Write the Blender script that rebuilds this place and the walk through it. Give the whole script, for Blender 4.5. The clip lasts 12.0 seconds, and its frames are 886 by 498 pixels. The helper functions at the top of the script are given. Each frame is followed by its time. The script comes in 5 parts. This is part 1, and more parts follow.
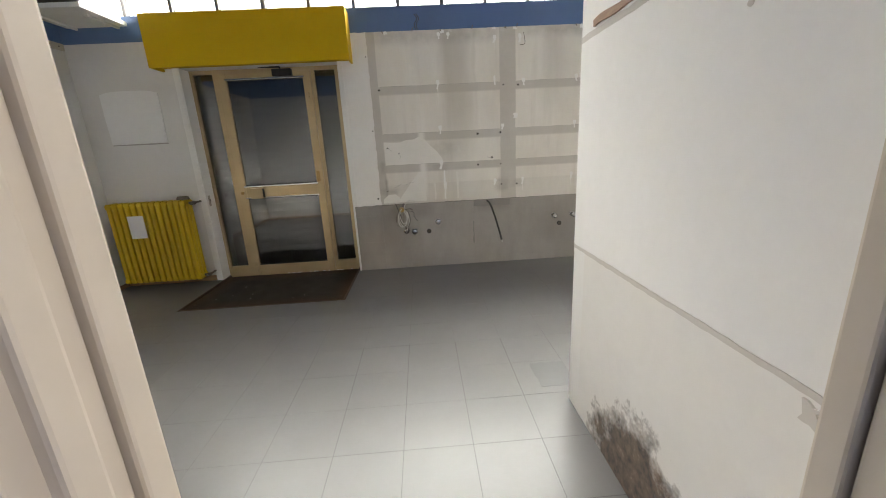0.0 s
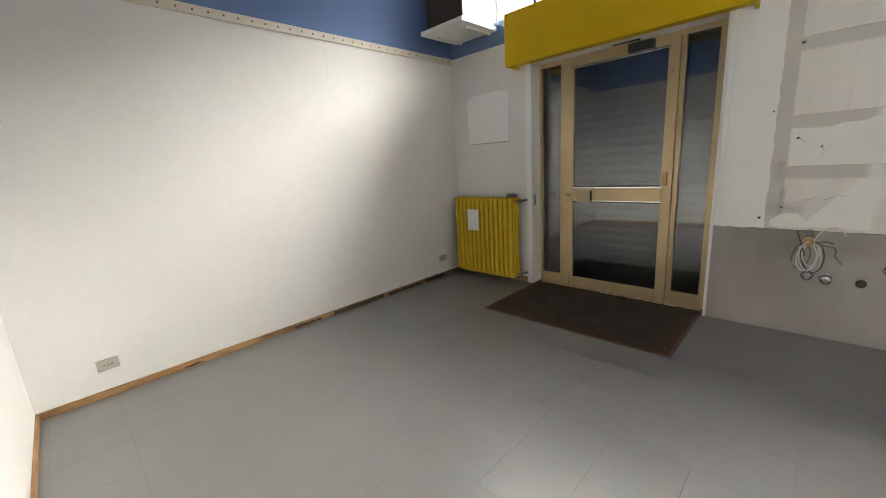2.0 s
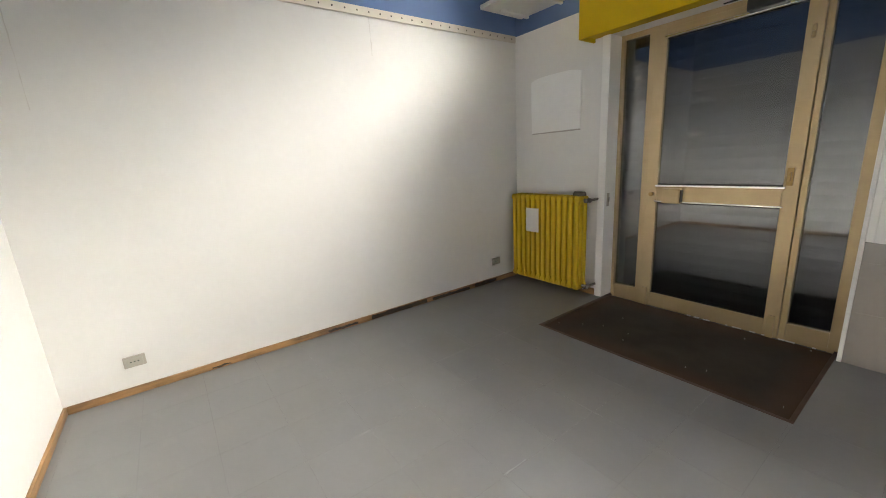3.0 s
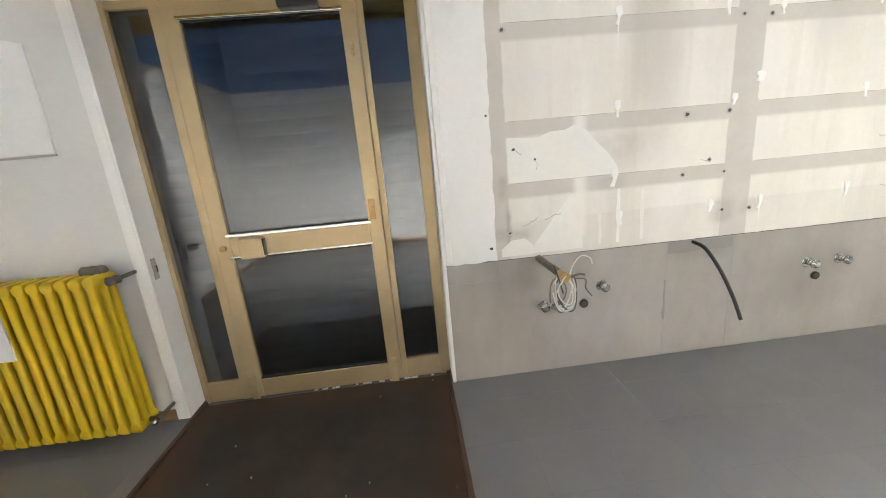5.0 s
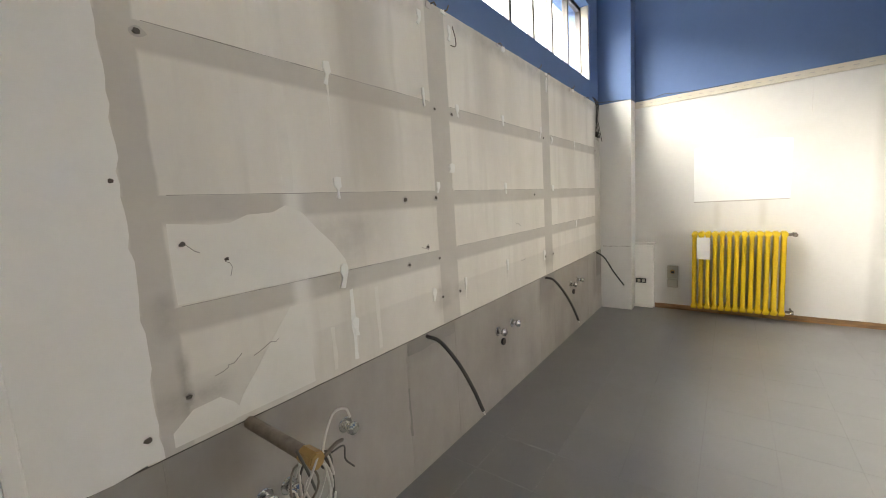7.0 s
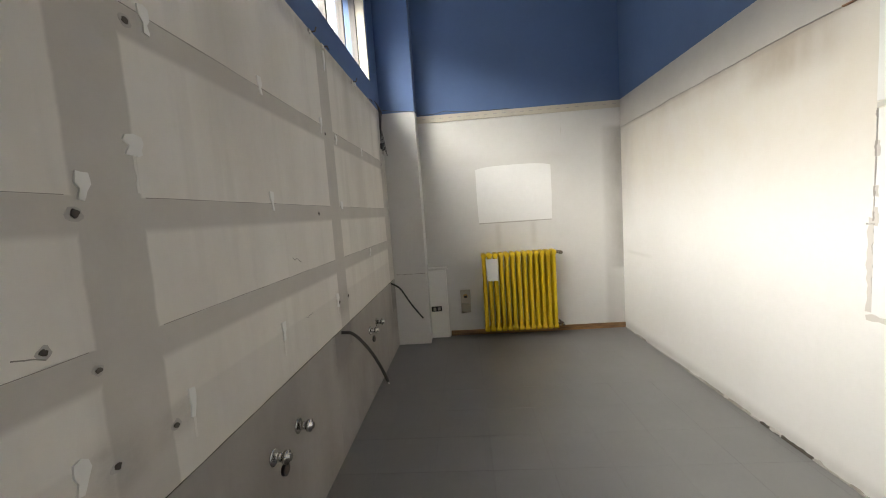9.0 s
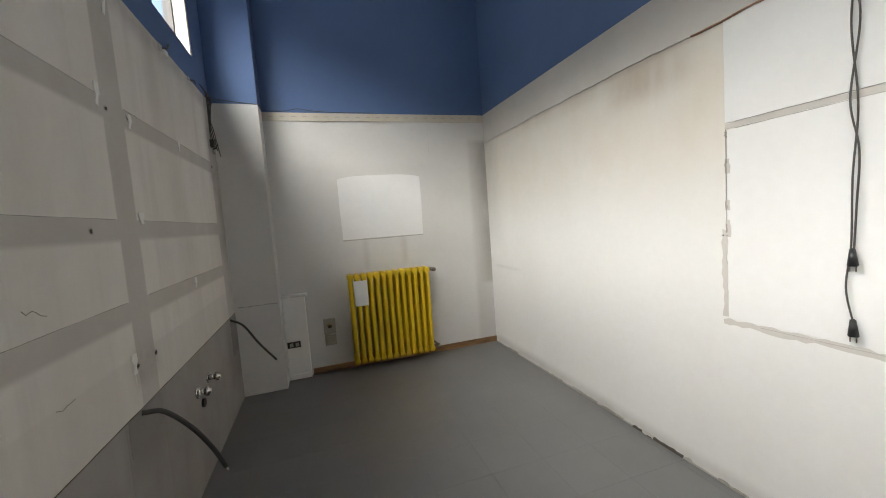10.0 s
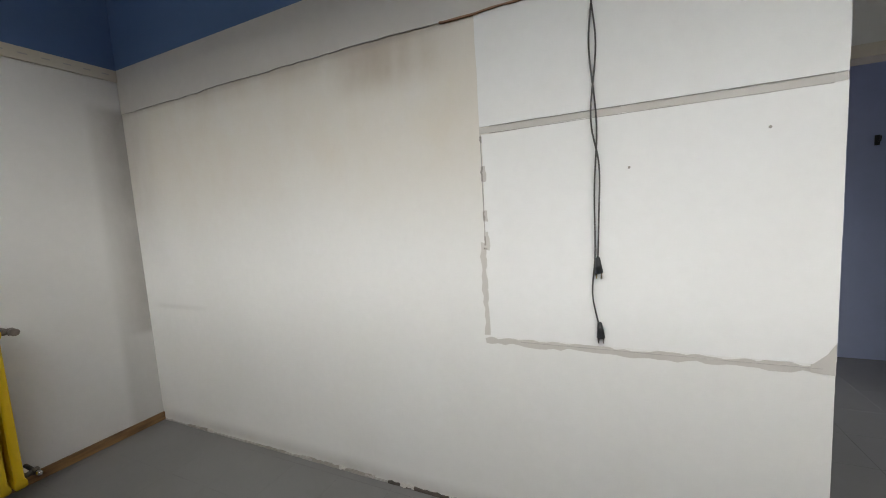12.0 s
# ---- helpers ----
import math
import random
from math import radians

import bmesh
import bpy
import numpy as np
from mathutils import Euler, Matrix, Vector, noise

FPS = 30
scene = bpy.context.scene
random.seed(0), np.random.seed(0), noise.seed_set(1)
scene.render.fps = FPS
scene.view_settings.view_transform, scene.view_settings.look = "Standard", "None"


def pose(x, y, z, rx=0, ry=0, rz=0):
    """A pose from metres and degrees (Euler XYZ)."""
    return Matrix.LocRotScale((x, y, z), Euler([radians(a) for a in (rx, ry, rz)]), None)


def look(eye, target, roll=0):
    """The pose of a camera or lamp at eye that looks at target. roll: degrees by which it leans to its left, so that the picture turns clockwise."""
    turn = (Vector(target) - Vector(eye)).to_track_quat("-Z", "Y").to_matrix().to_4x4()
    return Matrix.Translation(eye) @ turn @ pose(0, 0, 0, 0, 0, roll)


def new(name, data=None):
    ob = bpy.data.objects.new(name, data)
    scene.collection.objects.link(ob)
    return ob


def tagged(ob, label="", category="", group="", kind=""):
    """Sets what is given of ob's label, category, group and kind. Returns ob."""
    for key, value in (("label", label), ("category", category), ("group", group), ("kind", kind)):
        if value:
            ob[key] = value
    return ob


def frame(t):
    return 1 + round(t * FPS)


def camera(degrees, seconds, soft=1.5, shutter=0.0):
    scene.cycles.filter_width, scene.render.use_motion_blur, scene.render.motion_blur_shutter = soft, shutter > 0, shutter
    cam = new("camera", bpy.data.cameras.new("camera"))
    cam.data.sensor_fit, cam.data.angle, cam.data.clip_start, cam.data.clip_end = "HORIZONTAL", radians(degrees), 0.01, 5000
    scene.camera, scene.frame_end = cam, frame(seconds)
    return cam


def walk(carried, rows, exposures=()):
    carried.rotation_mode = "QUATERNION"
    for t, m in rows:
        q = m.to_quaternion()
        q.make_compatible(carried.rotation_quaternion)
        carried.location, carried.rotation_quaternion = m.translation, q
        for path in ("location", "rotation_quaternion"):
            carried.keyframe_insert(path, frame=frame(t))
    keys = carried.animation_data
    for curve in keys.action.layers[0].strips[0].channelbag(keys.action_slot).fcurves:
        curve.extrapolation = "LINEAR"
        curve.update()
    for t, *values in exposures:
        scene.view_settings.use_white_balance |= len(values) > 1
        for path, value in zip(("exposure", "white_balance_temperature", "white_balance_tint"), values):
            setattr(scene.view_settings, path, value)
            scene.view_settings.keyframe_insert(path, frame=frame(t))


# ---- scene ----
cam = camera(98.9, 12.0, soft=1.0)
PATH = [
    (0, (0.336, 0.27, 1.375), (0.421, 2.2, 0.858), -3.1),
    (0.5, (0.299, 0.488, 1.372), (0.433, 2.427, 0.899), -2.8),
    (1, (0.245, 0.716, 1.388), (-0.002, 2.653, 0.953), -3.2),
    (1.5, (0.21, 0.896, 1.385), (-0.664, 2.656, 1.013), -3.8),
    (2, (0.095, 1.055, 1.378), (-1.281, 2.438, 0.94), -3.7),
    (2.5, (-0.055, 1.202, 1.397), (-1.65, 2.313, 0.924), -3.3),
    (2.7, (-0.086, 1.297, 1.377), (-1.708, 2.374, 0.92), -3.4),
    (4.3, (-0.56, 2.122, 1.349), (-1.192, 3.969, 0.917), -3.4),
    (4.5, (-0.587, 2.235, 1.338), (-0.997, 4.143, 0.903), -3.7),
    (5, (-0.62, 2.528, 1.406), (-0.48, 4.463, 0.923), -5.2),
    (5.5, (-0.633, 2.739, 1.439), (0.012, 4.588, 1.032), -5.2),
    (6, (-0.671, 2.958, 1.465), (0.408, 4.621, 1.198), -5.5),
    (6.5, (-0.599, 3.134, 1.464), (0.753, 4.591, 1.239), -3.7),
    (7, (-0.462, 3.328, 1.469), (1.117, 4.534, 1.234), -3.6),
    (7.2, (-0.409, 3.378, 1.466), (1.246, 4.478, 1.238), -3.6),
    (9, (0.48, 3.836, 1.452), (2.468, 3.957, 1.266), -4.0),
    (9.5, (0.732, 3.91, 1.469), (2.69, 3.527, 1.338), -4.8),
    (10, (0.946, 3.899, 1.454), (2.842, 3.284, 1.295), -4.2),
    (10.5, (1.213, 3.81, 1.462), (3.064, 3.063, 1.337), -5.2),
    (11, (1.399, 3.749, 1.45), (3.105, 2.723, 1.253), -3.8),
    (11.5, (1.611, 3.715, 1.456), (2.841, 2.147, 1.283), -3.5),
    (12, (1.715, 3.651, 1.454), (2.545, 1.842, 1.253), -3.5),
]
walk(cam, [(t, look(eye, target, roll)) for t, eye, target, roll in PATH], [
    (0.0, 0.12, 6550, 10), (0.5, 0.2, 6500, 10), (1.5, 0.3, 6500, 10), (2.5, 0.34, 6550, 10), (4.5, 1.28, 6400, 10), (5.3, 1.3, 6350, 10), (6.0, 0.9, 6500, 10), (6.5, 0.55, 6650, 10),
    (7.2, 0.15, 6750, 10), (9.0, -0.65, 6600, 10), (9.5, -0.9, 6450, 10), (10.5, -1.1, 6300, 10), (12.0, -1.5, 6200, 10)])

# ---- world, daylight, exposure ----
world = bpy.data.worlds.new("sky")
scene.world = world
world.use_nodes = True
wn = world.node_tree.nodes
sky = wn.new("ShaderNodeTexSky")
sky.sky_type, sky.sun_disc = "NISHITA", False
sky.sun_elevation, sky.sun_rotation = radians(48), radians(200)
wn["Background"].inputs["Strength"].default_value = 0.12
world.node_tree.links.new(sky.outputs["Color"], wn["Background"].inputs["Color"])
sun_data = bpy.data.lights.new("sun", "SUN")
sun_data.energy, sun_data.angle, sun_data.color = 2.5, radians(0.5), (1.0, 0.95, 0.88)
sun = new("sun", sun_data)
sun.matrix_world = look((4, -14, 20), (0, 4, 0))
DAYLIGHT = 5.0          # emission of the street plane beyond the clerestory, which also fills the room
# the light of the sky strip above the street's roofline, just outside and above the clerestory opening
sky_data = bpy.data.lights.new("window_daylight", "AREA")
sky_data.shape, sky_data.size, sky_data.size_y = "RECTANGLE", 12.0, 2.5
sky_data.energy, sky_data.color = 5600.0, (1.0, 0.965, 0.90)
window_light = new("window_daylight", sky_data)
window_light.matrix_world = look((0.85, 6.45, 5.3), (0.85, 5.25, 3.6))

# added fill lamp in an assumed, unseen window opening; brightens back room and doorway
back_data = bpy.data.lights.new("back_room_fill", "AREA")
back_data.shape, back_data.size, back_data.size_y = "RECTANGLE", 0.7, 1.1
back_data.energy, back_data.color = 22.0, (1.0, 0.93, 0.84)
back_light = new("back_room_fill", back_data)
back_light.matrix_world = look((2.10, -0.05, 1.55), (0.0, -0.05, 1.5))

# ---- materials ----
def nodes_of(name):
    m = bpy.data.materials.new(name)
    m.use_nodes = True
    nt = m.node_tree
    return m, nt, nt.nodes["Principled BSDF"]


def noise_node(nt, scale, detail=4.0, rough=0.6, stretch=None):
    geo = nt.nodes.new("ShaderNodeNewGeometry")
    n = nt.nodes.new("ShaderNodeTexNoise")
    n.inputs["Scale"].default_value, n.inputs["Detail"].default_value, n.inputs["Roughness"].default_value = scale, detail, rough
    if stretch:
        mp = nt.nodes.new("ShaderNodeMapping")
        mp.inputs["Scale"].default_value = stretch
        nt.links.new(geo.outputs["Position"], mp.inputs["Vector"])
        nt.links.new(mp.outputs["Vector"], n.inputs["Vector"])
    else:
        nt.links.new(geo.outputs["Position"], n.inputs["Vector"])
    return n.outputs["Fac"]


def ramp_node(nt, fac, stops):
    r = nt.nodes.new("ShaderNodeValToRGB")
    while len(r.color_ramp.elements) < len(stops):
        r.color_ramp.elements.new(0.5)
    for e, (p, c) in zip(r.color_ramp.elements, stops):
        e.position, e.color = p, (*c, 1.0) if len(c) == 3 else (c[0], c[0], c[0], 1.0)
    nt.links.new(fac, r.inputs["Fac"])
    return r.outputs["Color"]


def mix_node(nt, a, b, fac, mode="MIX"):
    m = nt.nodes.new("ShaderNodeMix")
    m.data_type, m.blend_type = "RGBA", mode
    for sock, v in ((m.inputs[0], fac), (m.inputs[6], a), (m.inputs[7], b)):
        if isinstance(v, bpy.types.NodeSocket):
            nt.links.new(v, sock)
        else:
            sock.default_value = v if isinstance(v, (int, float)) else (*v, 1.0)
    return m.outputs[2]


def math_node(nt, op, a, b=0.0, c=0.0):
    m = nt.nodes.new("ShaderNodeMath")
    m.operation = op
    for sock, v in zip(m.inputs, (a, b, c)):
        if isinstance(v, bpy.types.NodeSocket):
            nt.links.new(v, sock)
        else:
            sock.default_value = v
    return m.outputs[0]


def bump_node(nt, bsdf, height, strength, distance=0.01):
    b = nt.nodes.new("ShaderNodeBump")
    b.inputs["Strength"].default_value, b.inputs["Distance"].default_value = strength, distance
    nt.links.new(height, b.inputs["Height"])
    nt.links.new(b.outputs["Normal"], bsdf.inputs["Normal"])


def surface(name, col, dirt, rough=0.7, metal=0.0, big=1.3, fine=22.0, amount=0.5, bump=0.15, streak=None, per_piece=0.0, spec=0.5, rough_var=0.1):
    """A worn surface: a base colour, broad stains towards the dirt colour, fine grain and relief."""
    m, nt, p = nodes_of(name)
    broad = noise_node(nt, big, 5.0, 0.62, streak)
    grain = noise_node(nt, fine, 3.0, 0.6)
    stain = ramp_node(nt, broad, [(0.38, (0.0,)), (0.72, (1.0,))])
    c = mix_node(nt, col, dirt, math_node(nt, "MULTIPLY", stain, amount))
    shade = ramp_node(nt, grain, [(0.25, (0.982,)), (0.75, (1.01,))])
    c = mix_node(nt, c, shade, 1.0, "MULTIPLY")
    if per_piece:
        oi = nt.nodes.new("ShaderNodeObjectInfo")
        f = math_node(nt, "MULTIPLY_ADD", oi.outputs["Random"], per_piece, 1.0 - per_piece / 2)
        cc = nt.nodes.new("ShaderNodeCombineColor")
        for i in range(3):
            nt.links.new(f, cc.inputs[i])
        c = mix_node(nt, c, cc.outputs["Color"], 1.0, "MULTIPLY")
    nt.links.new(c, p.inputs["Base Color"])
    nt.links.new(math_node(nt, "MULTIPLY_ADD", broad, rough_var * 2, rough - rough_var), p.inputs["Roughness"])
    p.inputs["Metallic"].default_value = metal
    p.inputs["Specular IOR Level"].default_value = spec
    if bump:
        bump_node(nt, p, math_node(nt, "ADD", grain, broad), bump * 0.3, 0.003)
    return m, nt, p, c


def plain(name, col, dirt=None, **kw):
    return surface(name, col, dirt or tuple(v * 0.6 for v in col), **kw)[0]


WHITE = plain("white_wall_paint", (0.825, 0.81, 0.78), (0.72, 0.685, 0.63), rough=0.75, big=0.9, amount=0.35, bump=0.12)
AGED = plain("aged_grey_white_paint", (0.735, 0.72, 0.69), (0.61, 0.585, 0.55), rough=0.78, big=0.9, amount=0.4, bump=0.12)
PATCH = plain("clean_white_paint", (0.83, 0.825, 0.81), (0.74, 0.72, 0.69), rough=0.7, big=1.5, amount=0.3, bump=0.08)
WESTWALL = plain("dulled_white_paint", (0.70, 0.685, 0.655), (0.60, 0.58, 0.545), rough=0.75, big=0.9, amount=0.4, bump=0.12)
BLUE = plain("blue_wall_paint", (0.108, 0.178, 0.35), (0.088, 0.142, 0.28), rough=0.7, big=1.1, amount=0.5, bump=0.12)
BARE_COL, GLUE_COL = (0.775, 0.74, 0.68), (0.52, 0.488, 0.44)
GLUE = plain("grey_trace_and_shade", (0.47, 0.445, 0.41), (0.36, 0.34, 0.31), rough=0.85, big=3.0, amount=0.6, bump=0.3)
FILLER = plain("fresh_filler", (0.80, 0.775, 0.725), (0.71, 0.68, 0.62), rough=0.8, big=3.0, amount=0.4, bump=0.25)
GREYBAND = plain("grey_unpainted_plaster", (0.61, 0.58, 0.54), (0.50, 0.47, 0.435), rough=0.85, big=1.5, amount=0.5, bump=0.25)
TAG = plain("white_paint_remnant", (0.84, 0.83, 0.80), (0.7, 0.68, 0.64), rough=0.7, big=6, amount=0.3, bump=0.2)
TILE = plain("grey_floor_tile", (0.19, 0.187, 0.183), (0.148, 0.144, 0.139), rough=0.34, big=1.1, fine=35.0, amount=0.5, bump=0.05, per_piece=0.02, rough_var=0.06)
GROUT = plain("dark_grout", (0.128, 0.126, 0.122), (0.10, 0.098, 0.095), rough=0.8, bump=0.3)
ALU = plain("champagne_aluminium", (0.56, 0.43, 0.25), (0.42, 0.31, 0.17), rough=0.38, metal=0.55, big=3, amount=0.35, bump=0.03)
BRASS = plain("worn_brass", (0.45, 0.30, 0.12), (0.28, 0.18, 0.08), rough=0.35, metal=0.8, big=15, amount=0.5, bump=0.05)
CHROME = plain("chrome", (0.72, 0.71, 0.69), (0.45, 0.43, 0.4), rough=0.15, metal=1.0, big=30, amount=0.4, bump=0.02)
YELLOW = plain("yellow_enamel", (0.66, 0.445, 0.004), (0.52, 0.33, 0.004), rough=0.48, big=2.2, amount=0.4, bump=0.04)
YELLOW_BOX = plain("yellow_matt_paint", (0.52, 0.345, 0.001), (0.43, 0.27, 0.001), rough=0.6, big=1.5, amount=0.4, bump=0.05, spec=0.2)
BLACK = plain("black_plastic", (0.018, 0.018, 0.02), (0.01, 0.01, 0.01), rough=0.45, bump=0.03)
RUBBER = plain("dark_cable_sheath", (0.05, 0.048, 0.045), (0.03, 0.03, 0.03), rough=0.6, bump=0.03)
GREYCABLE = plain("grey_brown_flex", (0.075, 0.069, 0.063), (0.05, 0.045, 0.04), rough=0.55, bump=0.03)
PALECABLE = plain("white_flex", (0.66, 0.64, 0.6), (0.45, 0.43, 0.4), rough=0.5, big=20, bump=0.03)
PIPE = plain("rusty_grey_pipe", (0.21, 0.18, 0.155), (0.11, 0.085, 0.065), rough=0.6, metal=0.4, big=20, amount=0.7, bump=0.3)
PLASTIC = plain("beige_grey_plastic", (0.40, 0.37, 0.31), (0.30, 0.27, 0.22), rough=0.45, big=6, amount=0.3, bump=0.03)
PAPER = plain("white_card", (0.80, 0.79, 0.77), (0.7, 0.69, 0.67), rough=0.7, big=4, amount=0.2, bump=0.05)
RAIL = plain("beige_metal_strip", (0.62, 0.57, 0.47), (0.46, 0.41, 0.32), rough=0.55, big=3, amount=0.5, bump=0.06)
CASING = plain("beige_gloss_paint", (0.62, 0.55, 0.46), (0.5, 0.43, 0.34), rough=0.4, big=2, amount=0.35, bump=0.06)
DARKWOOD = plain("dark_brown_laminate", (0.035, 0.022, 0.016), (0.02, 0.013, 0.01), rough=0.5, big=2, amount=0.4, bump=0.05)
WHITELAM = plain("white_laminate", (0.78, 0.77, 0.74), (0.62, 0.59, 0.54), rough=0.45, big=2, amount=0.3, bump=0.03)
STEEL = plain("dark_window_steel", (0.10, 0.09, 0.085), (0.07, 0.06, 0.055), rough=0.55, metal=0.2, bump=0.05)
SHUTTER = plain("grey_shutter_steel", (0.30, 0.29, 0.28), (0.2, 0.19, 0.18), rough=0.45, metal=0.3, big=2, amount=0.5, bump=0.05)
CEILING = plain("white_ceiling_paint", (0.85, 0.84, 0.82), (0.68, 0.66, 0.63), rough=0.85, big=0.8, amount=0.35, bump=0.1)
DIRT = plain("dark_gap_and_dirt", (0.10, 0.085, 0.07), (0.045, 0.04, 0.035), rough=0.95, big=12, amount=0.7, bump=0.5)
RAWWOOD = plain("raw_brown_wood", (0.30, 0.165, 0.09), (0.15, 0.075, 0.04), rough=0.7, big=8, streak=(12, 1.5, 12), amount=0.6, bump=0.3)
BASEWOOD = plain("stained_baseboard_wood", (0.36, 0.205, 0.085), (0.06, 0.038, 0.025), rough=0.45, big=2.2, streak=(1, 1, 6), amount=1.0, bump=0.12)
PANELWHITE = plain("faded_white_board", (0.84, 0.835, 0.82), (0.77, 0.76, 0.74), rough=0.7, big=2.0, amount=0.4, bump=0.1)
CONCRETE = plain("outer_plaster", (0.5, 0.48, 0.45), (0.38, 0.36, 0.33), rough=0.9, bump=0.3)


def damp_wall():
    """White paint with a brown-black mould stain low on the partition."""
    m, nt, p, c = surface("damp_white_paint", (0.80, 0.785, 0.755), (0.64, 0.60, 0.54), rough=0.75, big=0.9, amount=0.35, bump=0.15)
    geo = nt.nodes.new("ShaderNodeNewGeometry")
    sep = nt.nodes.new("ShaderNodeSeparateXYZ")
    nt.links.new(geo.outputs["Position"], sep.inputs[0])
    dy = math_node(nt, "DIVIDE", math_node(nt, "SUBTRACT", sep.outputs["Y"], 1.42), 0.42)
    dz = math_node(nt, "DIVIDE", math_node(nt, "SUBTRACT", sep.outputs["Z"], 0.02), 0.36)
    d = math_node(nt, "SQRT", math_node(nt, "ADD", math_node(nt, "MULTIPLY", dy, dy), math_node(nt, "MULTIPLY", dz, dz)))
    n = noise_node(nt, 7.0, 8.0, 0.72)
    f = math_node(nt, "SUBTRACT", math_node(nt, "ADD", math_node(nt, "MULTIPLY", n, 1.5), 0.28), d)
    mask = ramp_node(nt, f, [(0.08, (0.0,)), (0.17, (0.4,)), (0.26, (0.62,)), (0.42, (0.95,))])
    tint = ramp_node(nt, noise_node(nt, 16.0, 6.0, 0.7), [(0.35, (0.035, 0.03, 0.027)), (0.6, (0.17, 0.12, 0.085)), (0.75, (0.42, 0.36, 0.3))])
    nt.links.new(mix_node(nt, c, tint, mask), p.inputs["Base Color"])
    return m


DAMP = damp_wall()


def coir():
    """Trodden coir: greyish and flattened in the middle, still reddish brown along the rim."""
    m, nt, p, c = surface("brown_coir", (0.052, 0.043, 0.034), (0.03, 0.024, 0.019), rough=0.95, spec=0.15, big=3.0, fine=160.0, amount=0.6, bump=0.9)
    tc = nt.nodes.new("ShaderNodeTexCoord")
    sep = nt.nodes.new("ShaderNodeSeparateXYZ")
    nt.links.new(tc.outputs["Object"], sep.inputs[0])
    n = math_node(nt, "MULTIPLY_ADD", noise_node(nt, 3.0, 5.0, 0.65), 0.3, -0.15)
    d = math_node(nt, "MAXIMUM", math_node(nt, "SUBTRACT", math_node(nt, "ABSOLUTE", sep.outputs["X"]), 0.795), math_node(nt, "SUBTRACT", math_node(nt, "ABSOLUTE", sep.outputs["Y"]), 0.519))
    f = ramp_node(nt, math_node(nt, "ADD", math_node(nt, "ADD", d, n), 0.5), [(0.28, (0.0,)), (0.5, (1.0,))])
    nt.links.new(mix_node(nt, c, (0.085, 0.048, 0.03), math_node(nt, "MULTIPLY", f, 0.8)), p.inputs["Base Color"])
    return m


COIR = coir()


def step_node(nt, v, a, b):
    r = nt.nodes.new("ShaderNodeMapRange")
    r.interpolation_type = "SMOOTHSTEP"
    r.inputs["From Min"].default_value, r.inputs["From Max"].default_value = a, b
    nt.links.new(v, r.inputs["Value"])
    return r.outputs["Result"]


